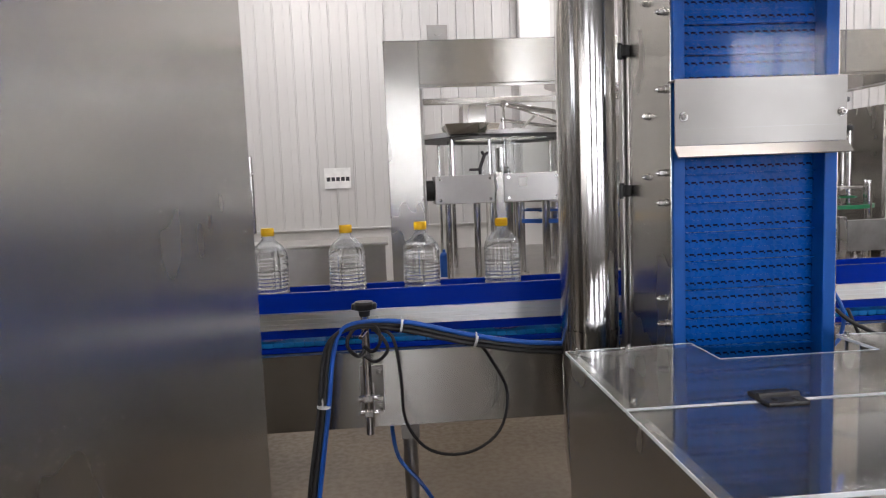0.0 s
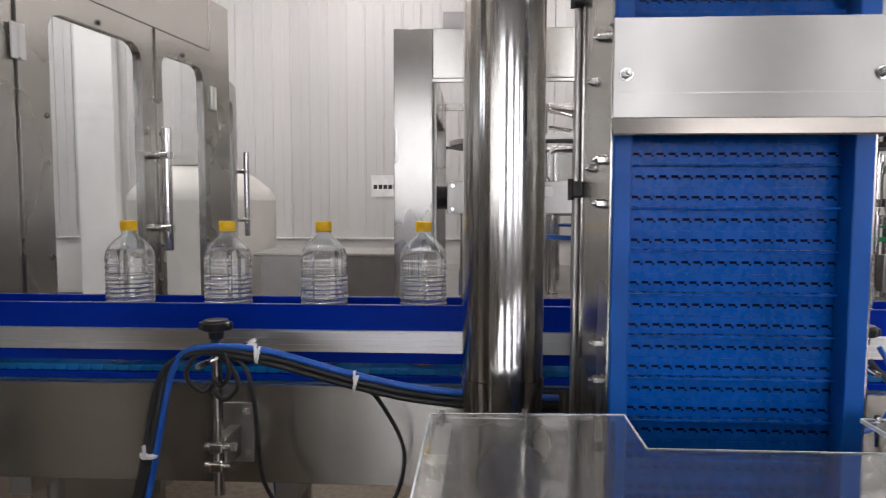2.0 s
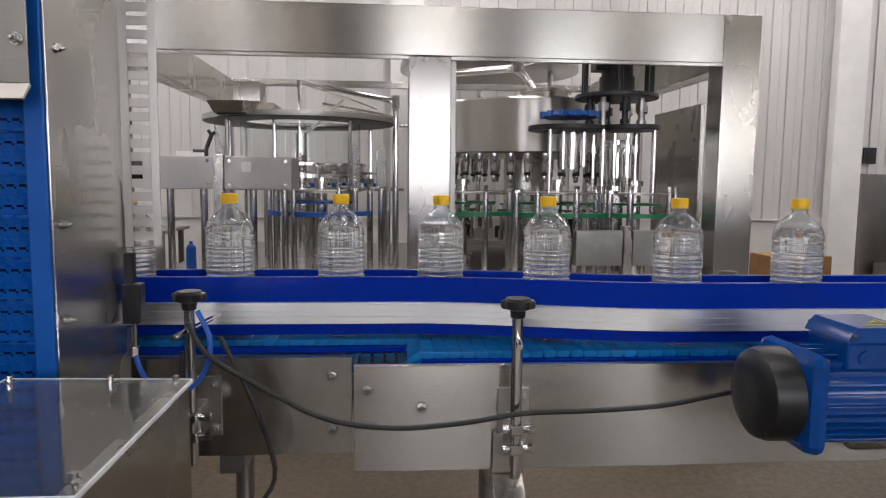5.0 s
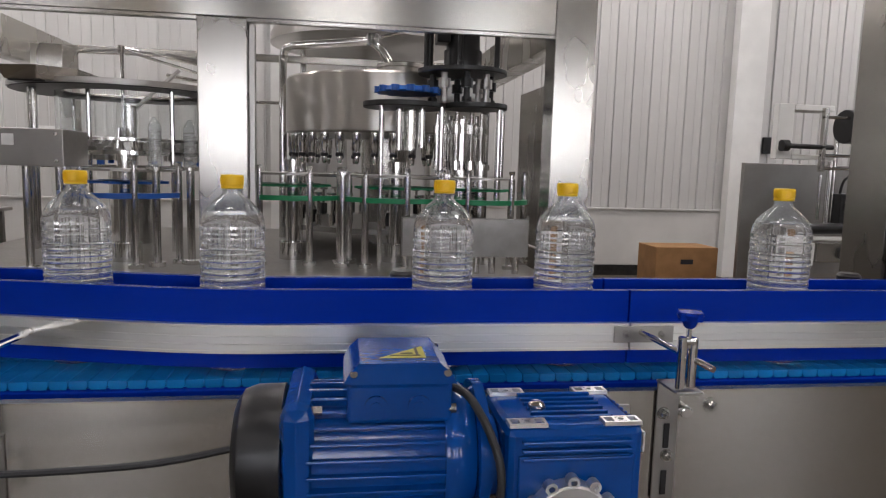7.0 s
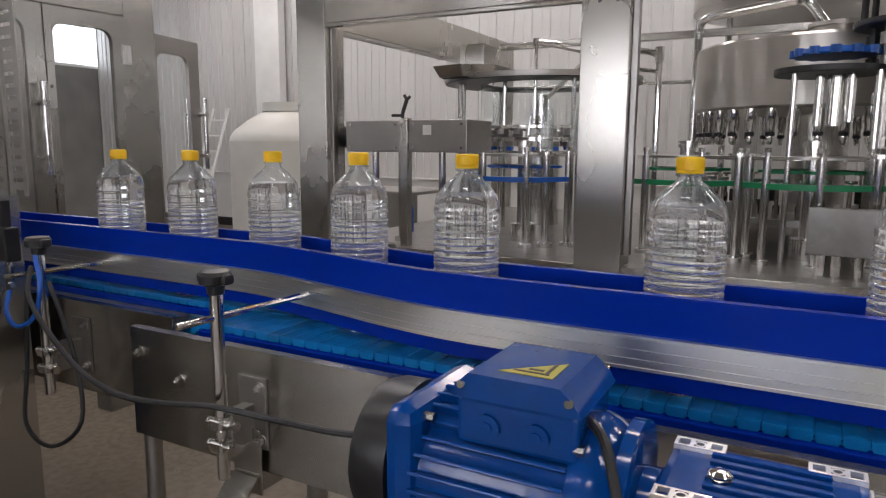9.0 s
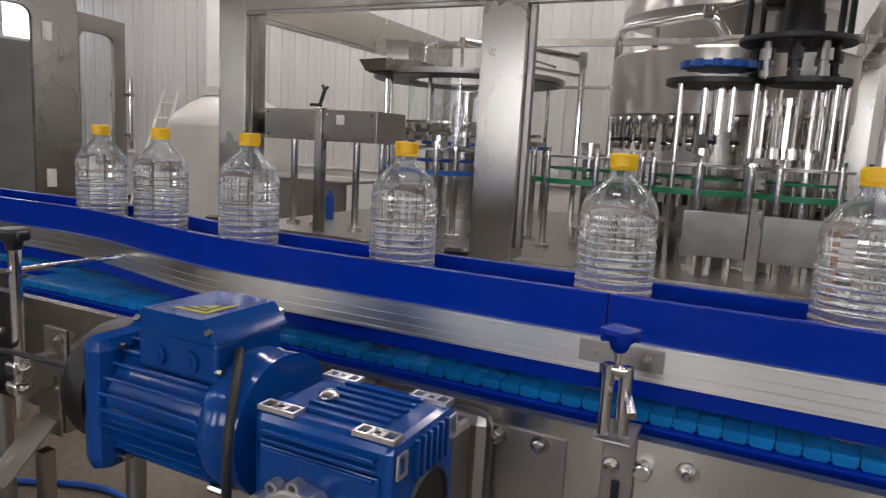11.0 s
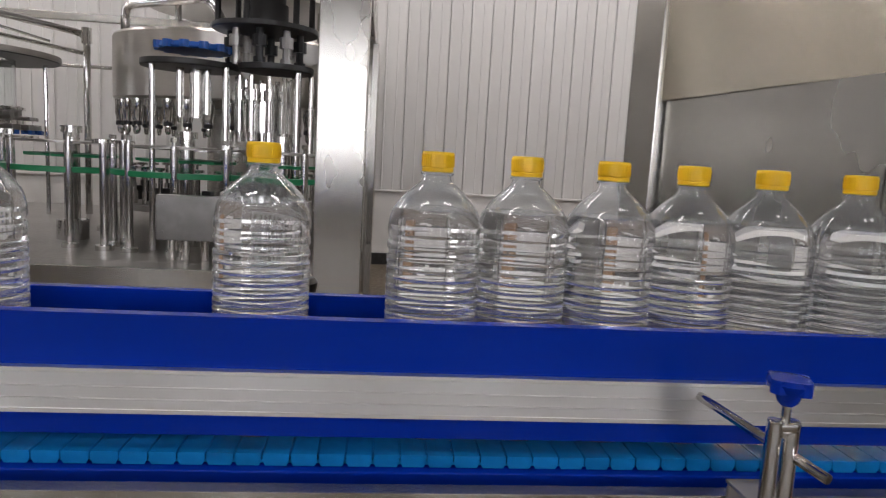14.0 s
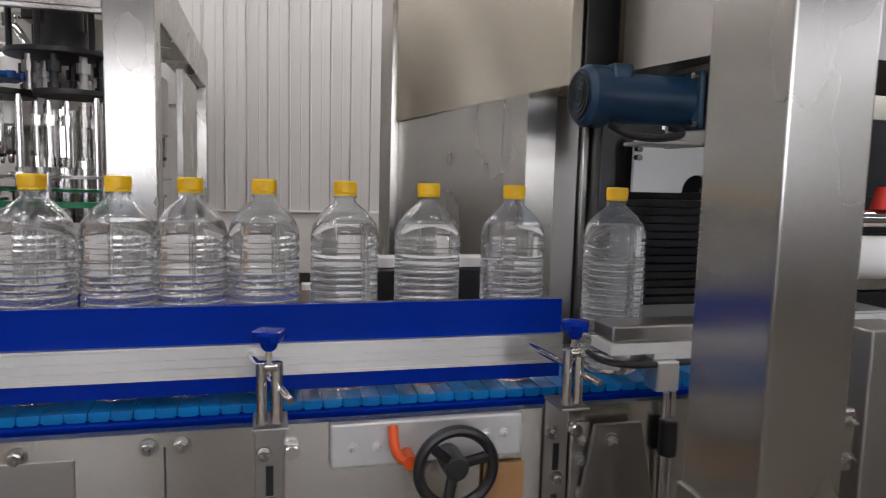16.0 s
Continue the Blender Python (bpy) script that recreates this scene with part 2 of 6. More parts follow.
    def data(self, name, material, smooth=True, sharp=29):
        bm = self.bm
        bmesh.ops.recalc_face_normals(bm, faces=bm.faces[:])
        for f in bm.faces:
            f.smooth = smooth
        for e in bm.edges:
            if len(e.link_faces) == 2:
                turn = e.calc_face_angle(0.0)
                a, b = e.link_faces[0].calc_area(), e.link_faces[1].calc_area()
                e.smooth = not (turn > radians(sharp) or (turn > 0.17 and max(a, b) > 5 * min(a, b)))
        me = bpy.data.meshes.new(name)
        bm.to_mesh(me)
        bm.free()
        me.materials.append(material)
        return me


def part(name, mesh, material, parent=None, label="", kind=""):
    ob = new(name, mesh.data(name, material))
    if parent:
        ob.parent = parent
        if parent.type == "EMPTY":
            ob.matrix_parent_inverse = Matrix.Translation(-parent.location)
    return tagged(ob, label, kind=kind)


def thing(name, label, category, group="", at=(0, 0, 0)):
    ob = new(name)
    ob.empty_display_size = 0.05
    ob.location = at
    return tagged(ob, label, category, group)


def solo(name, mesh, material, label, category, group="", kind=""):
    return tagged(new(name, mesh.data(name, material)), label, category, group, kind)


def structure(name, mesh, material, label="", category="", parent=None):
    ob = new(name, mesh.data(name, material))
    if parent:
        ob.parent = parent
        return ob
    return tagged(ob, label, category, kind="structure")


def bolt(mesh, x, y, z, r=0.011, axis=(0, -1, 0), long=0.012):
    a = Vector((x, y, z))
    d = Vector(axis)
    mesh.cyl(a, a + d * 0.0025, r * 1.4, 16, r * 1.32)
    mesh.cyl(a + d * 0.0025, a + d * long * 0.85, r, 6)
    mesh.cyl(a + d * long * 0.85, a + d * long, r * 0.98, 6, r * 0.7)
    mesh.cyl(a + d * long, a + d * (long + 0.007), r * 0.55, 10, r * 0.32)


BOLT = {}


def bolt_part(parent, x, y, z, r=0.011, axis=(0, -1, 0), long=0.012, name="bolt"):
    """One bolt as a part; alike bolts share a mesh."""
    key = (r, axis, long)
    if key not in BOLT:
        m = Mesh()
        bolt(m, 0, 0, 0, r, axis, long)
        BOLT[key] = m.data("bolt", BOLT_STEEL)
    ob = new(name, BOLT[key])
    ob.parent, ob.location = parent, (x, y, z)
    if parent.type == "EMPTY":
        ob.matrix_parent_inverse = Matrix.Translation(-parent.location)
    return ob


def piece(name, data, parent, x, y, z):
    ob = new(name, data)
    ob.parent, ob.location = parent, (x, y, z)
    if parent.type == "EMPTY":
        ob.matrix_parent_inverse = Matrix.Translation(-parent.location)
    return ob

# ---- setting ----
structure("floor", Mesh().box(-9, -7, -0.1, 13, 11, 0), FLOOR, "worn brown painted concrete factory floor", "floor")
structure("ceiling", Mesh().box(-9, -7, CEIL, 13, 11, CEIL + 0.15), CEILING, "plain factory ceiling, darkened to grey to cut bounced light", "ceiling")
WY = 9.4
wall_north = structure("wall_north", Mesh().box(-9, WY + 0.05, 0, 13, WY + 0.25, CEIL), WALL_LOW, "pale grey ribbed sandwich panel factory wall", "wall")
structure("dado", Mesh().box(-9, WY - 0.02, 0.14, 13, WY + 0.049, 0.88, 0.006).box(-9, WY - 0.05, 0.882, 13, WY + 0.049, 0.905, 0.004), WALL_LOW, parent=wall_north)
structure("baseboard", Mesh().box(-9, WY - 0.03, 0, 13, WY + 0.049, 0.138), DARK, parent=wall_north)
pm = Mesh()
pm.prism([(-0.1205, 0), (0.1205, 0), (0.1205, CEIL - 0.91), (-0.1205, CEIL - 0.91)], 0.0, 0.045)
pm.box(-0.1205, -0.02, 0, -0.100, 0.002, CEIL - 0.91, 0.004)
pm.box(0.018, -0.007, 0, 0.032, 0.002, CEIL - 0.91, 0.002)
pm = pm.data("wall_panel", WALL)
for k in range(88):
    ob = new("wall_panel", pm)
    ob.parent, ob.location = wall_north, (-8.85 + k * 0.247, WY, 0.906)
for cx, cw in ((7.88, 0.42), (1.95, 0.42), (-4.6, 0.5)):
    structure("column", Mesh().box(cx - cw / 2, WY - 0.2, 0, cx + cw / 2, WY - 0.052, CEIL - 0.01, 0.008), WHITE_PAINT, "white painted steel wall column", "column")
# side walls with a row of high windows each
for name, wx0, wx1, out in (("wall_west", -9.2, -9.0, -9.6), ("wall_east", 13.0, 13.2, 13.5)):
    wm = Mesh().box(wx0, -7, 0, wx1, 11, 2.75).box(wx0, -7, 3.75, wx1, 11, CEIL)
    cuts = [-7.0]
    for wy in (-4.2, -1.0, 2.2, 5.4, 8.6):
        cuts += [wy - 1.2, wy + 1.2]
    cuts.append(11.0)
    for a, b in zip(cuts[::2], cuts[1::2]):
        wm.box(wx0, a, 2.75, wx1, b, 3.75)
    structure(name, wm, WALL_DIM, "plain factory side wall with high windows, darkened to cut bounced light", "wall")
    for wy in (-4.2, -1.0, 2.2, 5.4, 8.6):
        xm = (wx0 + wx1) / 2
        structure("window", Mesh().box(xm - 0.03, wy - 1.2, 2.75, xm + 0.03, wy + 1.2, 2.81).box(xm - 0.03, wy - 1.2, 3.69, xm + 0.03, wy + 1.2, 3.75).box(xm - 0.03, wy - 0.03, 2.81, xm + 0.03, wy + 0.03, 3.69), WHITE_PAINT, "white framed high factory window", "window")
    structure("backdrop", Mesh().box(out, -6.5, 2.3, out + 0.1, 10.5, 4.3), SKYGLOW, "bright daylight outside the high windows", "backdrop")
# south wall with five windows
ws = Mesh().box(-9, -6.2, 0, 13, -6, 1.2).box(-9, -6.2, 3.4, 13, -6, CEIL)
edges = [-9.0]
for wx in (-3.5, -0.5, 2.5, 5.5, 8.5):
    edges += [wx - 0.75, wx + 0.75]
edges.append(13.0)
for a, b in zip(edges[::2], edges[1::2]):
    ws.box(a, -6.2, 1.2, b, -6, 3.4)
structure("wall_south", ws, WALL_DIM, "factory wall with a row of windows, darkened to cut bounced light", "wall")
for wx in (-3.5, -0.5, 2.5, 5.5, 8.5):
    wf = structure("window", Mesh().box(wx - 0.75, -6.16, 1.2, wx + 0.75, -6.11, 1.26).box(wx - 0.75, -6.16, 3.34, wx + 0.75, -6.11, 3.4).box(wx - 0.03, -6.16, 1.26, wx + 0.03, -6.11, 3.34), WHITE_PAINT, "white framed bright factory window", "window")
structure("backdrop", Mesh().box(-9, -6.6, 0.5, 13, -6.5, 4.5), SKYGLOW, "bright daylight outside the windows", "backdrop")
# ceiling lights
for lx in (-4.5, -1.0, 2.5, 6.0, 9.5):
    for ly in (-3.0, 1.2, 5.0, 8.0):
        cl = thing("ceiling_light", "long white ceiling tube light, switched on", "lamp", "ceiling lights", (lx, ly, CEIL - 0.1))
        part("housing", Mesh().box(lx - 0.8, ly - 0.17, CEIL - 0.1, lx + 0.8, ly + 0.17, CEIL - 0.002, 0.01), WHITE_PAINT, cl)
        part("diffuser", Mesh().box(lx - 0.76, ly - 0.13, CEIL - 0.125, lx + 0.76, ly + 0.13, CEIL - 0.102, 0.006), LAMPGLOW, cl)


# ---- rail line ----
def ease(u):
    u = min(1, max(0, u))
    return u * u * (3 - 2 * u)


def rail_y(x):
    return 2.155 - 0.118 * ease((x - 1.78) / 0.72)


def line_y(x):
    return rail_y(x) + 0.088


def spread(a, b, n):
    return [a + (b - a) * k / n for k in range(n + 1)]


# ---- conveyors ----
CHAIN_Z = 0.974
CHAINS = []
TURN_R = 0.045


def link_mesh(width):
    m = Mesh()
    w = width / 2
    m.prism([(-0.0163, -0.001), (-0.0155, 0.0), (0.0148, 0.0), (0.0156, -0.001), (0.0156, -0.010), (0.0125, -0.0155), (-0.0132, -0.0155), (-0.0163, -0.010)], -w, w)
    m.box(0.0156, -w + 0.012, -0.009, 0.0173, w - 0.012, -0.0022)
    return m.data("chain_link", BLUE_CHAIN)


def conveyor(name, label, x0, x1, yf, yb, c0, c1, xc0, xc1, zlow, far, speed, lip):
    cv = thing(name, label, "conveyor", at=((x0 + x1) / 2, (yf + yb) / 2, 0))
    side = Mesh().box(x0, yf, zlow, x1, yf + 0.004, lip, 0.0012).box(x0, yf, lip - 0.004, x1, yf + 0.022, lip)
    part("side_plate", side, STEEL_H, cv)
    part("side_plate", Mesh().box(x0, yb - 0.004, zlow, far, yb, lip, 0.0012), STEEL_H, cv)
    part("bed", Mesh().box(x0 + 0.02, yf + 0.022, 0.835, far - 0.02, yb - 0.006, 0.855), STEEL_DULL, cv)
    part("ledge", Mesh().box(x0 + 0.02, yf + 0.0225, 0.92, x1 - 0.02, c0 - 0.013, 0.94), STEEL_DULL, cv)
    part("wear_strip", Mesh().box(xc0 + 0.04, c0 - 0.012, 0.941, xc1 - 0.04, c0 + 0.012, 0.9575, 0.002).box(xc0 + 0.04, c1 - 0.012, 0.941, xc1 - 0.04, c1 + 0.006, 0.9575, 0.002), BLUE_RAIL, cv, "blue plastic wear strip")
    for lx in spread(x0 + 0.35, x1 - 0.3, 3):
        part("leg", Mesh().cyl((lx, (yf + yb) / 2, 0.03), (lx, (yf + yb) / 2, zlow + 0.01), 0.025, 16).cyl((lx, (yf + yb) / 2, 0.0), (lx, (yf + yb) / 2, 0.03), 0.05, 16, 0.03).box(lx - 0.03, yf + 0.01, zlow - 0.05, lx + 0.03, yb - 0.01, zlow - 0.002), STEEL_DULL, cv)
    data = link_mesh(c1 - c0)
    chain = part("chain", Mesh().box(xc0 + 0.05, c0 + 0.02, 0.9405, xc1 - 0.05, c1 - 0.02, 0.9575), BLUE_CHAIN, cv)
    length = 2 * (xc1 - xc0 - 2 * TURN_R) + 2 * math.pi * TURN_R
    n = round(length / 0.0336)
    links = [new("chain_link", data) for k in range(n)]
    for ob in links:
        ob.parent = chain
    CHAINS.append((links, length, xc0 + TURN_R, xc1 - TURN_R, (c0 + c1) / 2, speed))
    return cv


conv_a = conveyor("infeed_conveyor", "stainless conveyor with a light blue plastic slat chain", -1.08, 1.65, 2.09, 2.40, 2.172, 2.312, -1.07, 2.62, 0.70, 2.64, 0.25, 0.948)
conv_b = conveyor("outfeed_conveyor", "stainless conveyor with a light blue plastic slat chain and a motor", 1.66, 5.9, 1.965, 2.40, 2.03, 2.166, 1.78, 5.88, 0.705, 5.9, 0.385, 0.958)
part("sprocket", Mesh().cyl((1.825, 2.034, CHAIN_Z - TURN_R), (1.825, 2.162, CHAIN_Z - TURN_R), 0.028, 24), BLUE_CHAIN, conv_b)
for bx, bz in ((1.692, 0.902), (1.818, 0.858)):
    bolt_part(conv_b, bx, 1.965, bz)
for bx, bz in ((3.078, 0.919), (3.146, 0.920), (3.353, 0.931), (3.803, 0.943), (4.223, 0.947), (4.403, 0.948), (4.451, 0.949), (3.078, 0.80), (3.146, 0.80), (3.803, 0.76), (4.223, 0.76), (4.403, 0.76), (4.451, 0.76)):
    bolt_part(conv_b, bx, 1.9605 if bx < 3.2 else 1.965, bz - (0.012 if bx > 3.5 else 0.004))
part("joint_plate", Mesh().box(3.04, 1.9605, 0.72, 3.185, 1.9645, 0.932, 0.001), STEEL_DULL, conv_b, "darker steel joint plate")
part("joint_plate", Mesh().box(3.96, 1.9612, 0.72, 4.30, 1.9645, 0.925, 0.001), STEEL_DULL, conv_b, "darker steel joint plate")
part("seam", Mesh().box(4.4255, 1.9635, 0.71, 4.4285, 1.9655, 0.936), BLACK, conv_b)
for bx, bz in ((-0.95, 0.885), (-0.94, 0.745), (1.6, 0.9), (1.6, 0.76)):
    bolt_part(conv_a, bx, 2.09, bz)

# ---- guide rails ----
def guide_rail(xs, yf, sgn, label, alu=True):
    g = thing("guide_rail", label, "rail", "guide rails", (xs[0], yf(xs[0]), 0.98))
    a, b = (0.008, 0.026) if sgn > 0 else (-0.026, -0.008)
    part("plastic_strip", Mesh().strip(xs, yf, 0.990, 1.139, a, b), BLUE_RAIL, g, "glossy dark blue plastic strip")
    if alu:
        o, i = (0.0, 0.0085) if sgn > 0 else (-0.0085, 0.0)
        m = Mesh()
        prof = [(i, 1.020), (o - 0.004 * sgn, 1.020), (o - 0.004 * sgn, 1.025), (o - 0.0025 * sgn, 1.0255), (o - 0.0025 * sgn, 1.0372), (o, 1.038), (o, 1.0398), (o - 0.0025 * sgn, 1.0406), (o - 0.0025 * sgn, 1.0525), (o - 0.0005 * sgn, 1.053), (o - 0.0005 * sgn, 1.0543), (o - 0.0025 * sgn, 1.0549), (o - 0.0025 * sgn, 1.069), (o - 0.004 * sgn, 1.070), (o - 0.004 * sgn, 1.075), (i, 1.075)]
        rows = [[m.bm.verts.new((x, yf(x) + t, z)) for t, z in prof] for x in xs]
        for p, q in zip(rows, rows[1:]):
            for k in range(len(prof)):
                j = (k + 1) % len(prof)
                m.bm.faces.new((p[k], p[j], q[j], q[k]))
        m.bm.faces.new(rows[0][::-1]), m.bm.faces.new(rows[-1])
        part("metal_channel", m, ALU, g, "grooved aluminium channel")
    return g


XA = spread(-1.08, 1.6, 4) + spread(1.72, 2.6, 22) + [2.9, 3.207]
guide_rail(XA, rail_y, 1, "dark blue plastic guide rail in a bent aluminium channel")
guide_rail([3.211, 3.7, 4.3, 5.12], rail_y, 1, "straight dark blue plastic guide rail in an aluminium channel")
rear = lambda x: rail_y(x) + 0.176
guide_rail(XA, rear, -1, "dark blue plastic guide rail behind the bottles")
guide_rail([3.211, 3.7, 4.2, 4.62], rear, -1, "dark blue plastic guide rail behind the bottles")


# ---- rail clamps ----
def long_clamp(x, y, label, knobmat):
    c = thing("rail_clamp", label, "clamp", "rail clamps", (x, y, 0.72))
    part("post", Mesh().cyl((x, y, 0.72), (x, y, 1.095), 0.0125, 18, bevel=0.002), CHROME, c)
    k = Mesh().lathe([(0.010, -0.02), (0.016, -0.016), (0.018, 0.0), (0.03, 0.004), (0.031, 0.02), (0.027, 0.027), (0.012, 0.029)], (x, y, 1.105), 20)
    k.box(x - 0.038, y - 0.013, 1.108, x + 0.038, y + 0.013, 1.128, 0.006)
    part("knob", k, knobmat, c, "black plastic knob" if knobmat is BLACK else "blue plastic knob")
    part("rod", Mesh().cyl((x - 0.01, y - 0.085, 1.042), (x + 0.03, rail_y(x) - 0.002, 1.047), 0.0065, 12, bevel=0.001), CHROME, c)
    yb = 1.965 if x > 1.6 else 2.09
    for z in (0.79, 0.835):
        part("cross_bolt", Mesh().cyl((x - 0.03, y - 0.004, z), (x + 0.03, y - 0.004, z), 0.0095, 14, bevel=0.001).cyl((x + 0.032, y - 0.004, z), (x + 0.043, y - 0.004, z), 0.011, 6).box(x - 0.016, y - 0.02, z - 0.012, x + 0.016, y + 0.016, z + 0.012, 0.004), CHROME, c)
    b = Mesh().box(x - 0.03, yb - 0.006, 0.755, x + 0.045, yb - 0.0005, 0.905, 0.002).box(x - 0.014, y + 0.012, 0.775, x + 0.014, yb - 0.006, 0.85, 0.002)
    for z in (0.775, 0.885):
        bolt(b, x + 0.03, yb - 0.006, z, 0.009)
    part("bracket", b, STEEL_DULL, c)
    return c


def short_clamp(x, y, label):
    c = thing("rail_clamp", label, "clamp", "rail clamps", (x, y, 0.945))
    part("post", Mesh().cyl((x - 0.011, y, 0.984), (x - 0.011, y, 1.082), 0.0085, 18, bevel=0.002), CHROME, c)
    part("post", Mesh().cyl((x + 0.011, y + 0.004, 0.984), (x + 0.011, y + 0.004, 1.080), 0.0095, 18, bevel=0.003), CHROME, c)
    part("stud", Mesh().cyl((x, y, 1.062), (x, y, 1.104), 0.005, 12).box(x - 0.014, y - 0.007, 1.067, x + 0.014, y + 0.01, 1.079, 0.003), CHROME, c)
    k = Mesh().lathe([(0.007, -0.012), (0.011, -0.008), (0.014, 0.0), (0.021, 0.007), (0.024, 0.014), (0.021, 0.019), (0.008, 0.021)], (x, y, 1.110), 20)
    for i in range(4):
        a = i * math.pi / 2 + 0.4
        k.cyl((x + 0.017 * math.cos(a), y + 0.017 * math.sin(a), 1.114), (x + 0.017 * math.cos(a), y + 0.017 * math.sin(a), 1.129), 0.009, 12)
    part("knob", k, BLUE_RAIL, c, "blue plastic star knob")
    part("rod", Mesh().cyl((x + 0.03, y - 0.04, 1.032), (x - 0.03, rail_y(x) - 0.002, 1.058), 0.006, 14, bevel=0.001), CHROME, c)
    if x < 4:
        jp = Mesh().box(x - 0.085, rail_y(x) - 0.0075, 1.036, x + 0.04, rail_y(x) - 0.003, 1.069, 0.001)
        for dx in (-0.06, 0.015):
            bolt(jp, x + dx, rail_y(x) - 0.0075, 1.0525, 0.006, long=0.006)
        part("joint_plate", jp, STEEL_DULL, c)
    part("bracket", Mesh().box(x - 0.022, 1.957, 0.74, x + 0.024, 1.9615, 0.977, 0.002).box(x - 0.024, y - 0.014, 0.978, x + 0.028, 1.9612, 0.9825, 0.001), STEEL_DULL, c)
    for bx, bz in ((x - 0.008, 0.915), (x + 0.004, 0.83)):
        bolt_part(c, bx, 1.957, bz, 0.009)
    part("side_bolt", Mesh().cyl((x + 0.036, 1.963, 0.918), (x + 0.036, 1.945, 0.918), 0.0125, 16, bevel=0.003), CHROME, c)
    for z0, z1 in ((0.845, 0.895), (0.75, 0.80)):
        part("slot", Mesh().box(x - 0.005, 1.9545, z0, x + 0.007, 1.9569, z1, 0.001), BLACK, c)
    return c


long_clamp(-0.16, 1.975, "polished steel rail clamp with a black knob and cables tied on", BLACK)
long_clamp(1.286, 1.995, "polished steel rail clamp with a black knob on the infeed conveyor", BLACK)
long_clamp(2.026, 1.885, "polished steel rail clamp with a black knob on a slotted bracket", BLACK)
short_clamp(3.26, 1.895, "short steel rail clamp with a blue knob at the rail joint")
short_clamp(4.583, 1.9, "short steel rail clamp with a blue knob")
short_clamp(5.078, 1.9, "short steel rail clamp with a blue knob at the rail end")
lg = thing("conveyor_foot_bracket", "bent stainless steel foot bracket under the clamp", "bracket", at=(2.02, 1.9, 0.0))
part("plate", Mesh().box(1.985, 1.949, 0.66, 2.06, 1.955, 0.80, 0.002), STEEL, lg)
part("angled_plate", Mesh().box(-0.036, -0.003, -0.16, 0.036, 0.003, 0.0, 0.001, Matrix.Translation((2.02, 1.945, 0.70)) @ Matrix.Rotation(radians(-48), 4, "X")), STEEL, lg, "bright angled foot plate")
part("strut", Mesh().box(1.955, 1.955, 0.0, 1.985, 1.985, 0.6), STEEL, lg)

# ---- gear motor ----
gm = thing("gear_motor", "glossy blue gear motor with a black fan cover on the conveyor", "motor", at=(2.8, 1.74, 0.86))
MY, MZ = 1.745, 0.955
part("fan_cover", Mesh().lathe([(0.03, 2.486), (0.075, 2.489), (0.091, 2.499), (0.097, 2.516), (0.098, 2.556)], (0, MY, MZ), 40, "X"), BLACK, gm, "black plastic fan cover")
part("end_shield", Mesh().box(2.556, MY - 0.103, MZ - 0.103, 2.602, MY + 0.103, MZ + 0.103, 0.022), BLUE_PAINT, gm)
body = Mesh().lathe([(0.09, 2.582), (0.09, 2.79)], (0, MY, MZ), 40, "X")
stator = part("stator", body, BLUE_PAINT, gm)
fin = Mesh().box(2.592, -0.0024, 0.086, 2.782, 0.0024, 0.102, 0.001).data("fin", BLUE_PAINT)
for k in range(28):
    ob = new("fin", fin)
    ob.parent, ob.matrix_basis = stator, Matrix.Translation((0, MY, MZ)) @ Matrix.Rotation(2 * math.pi * k / 28, 4, "X")
part("front_shield", Mesh().lathe([(0.098, 2.782), (0.101, 2.79), (0.101, 2.80), (0.095, 2.815), (0.085, 2.828)], (0, MY, MZ), 40, "X"), BLUE_PAINT, gm)
part("flange", Mesh().lathe([(0.088, 2.829), (0.1, 2.831), (0.1, 2.846), (0.088, 2.848)], (0, MY, MZ), 40, "X"), BLUE_PAINT, gm)
tb = part("terminal_box", Mesh().box(2.645, 1.672, 1.02, 2.792, 1.80, 1.0775, 0.006).prism([(2.640, 1.078), (2.797, 1.078), (2.787, 1.094), (2.772, 1.108), (2.662, 1.108), (2.648, 1.094)], 1.666, 1.806), BLUE_PAINT, gm)
for gx in (2.685, 2.745):
    part("cable_gland", Mesh().cyl((gx, 1.673, 1.045), (gx, 1.667, 1.045), 0.016, 18).cyl((gx, 1.667, 1.045), (gx, 1.665, 1.045), 0.008, 12), BLUE_PAINT, tb)
for bx in (2.654, 2.783):
    for by in (1.678, 1.796):
        part("screw", Mesh().cyl((bx, by, 1.084), (bx, by - (0.014 if by < 1.7 else -0.014), 1.094), 0.0055, 10), CHROME, tb)
st = Mesh()
tri = [(2.69, 1.69), (2.755, 1.69), (2.755, 1.75)]
a = [st.bm.verts.new((x, y, 1.1083)) for x, y in tri]
b = [st.bm.verts.new((x, y, 1.1091)) for x, y in tri]
st.bm.faces.new(b), st.bm.faces.new(a[::-1])
for i in range(3):
    st.bm.faces.new((a[i], a[(i + 1) % 3], b[(i + 1) % 3], b[i]))
part("warning_sticker", st, YELLOW_STICKER, tb, "yellow triangle warning sticker")
part("sticker_print", Mesh().box(2.705, 1.698, 1.1092, 2.748, 1.702, 1.1097).box(2.742, 1.70, 1.1092, 2.746, 1.74, 1.1097).box(2.72, 1.708, 1.1092, 2.738, 1.713, 1.1097), INK, tb)
for bx, a in ((2.60, 0.9), (2.60, -0.9), (2.786, 0.9), (2.786, -0.9)):
    cy, cz = MY - 0.106 * math.cos(a), MZ + 0.106 * math.sin(a)
    part("shield_screw", Mesh().cyl((bx - 0.012, cy, cz), (bx + 0.012, cy, cz), 0.007, 8), BOLT_STEEL, gm)
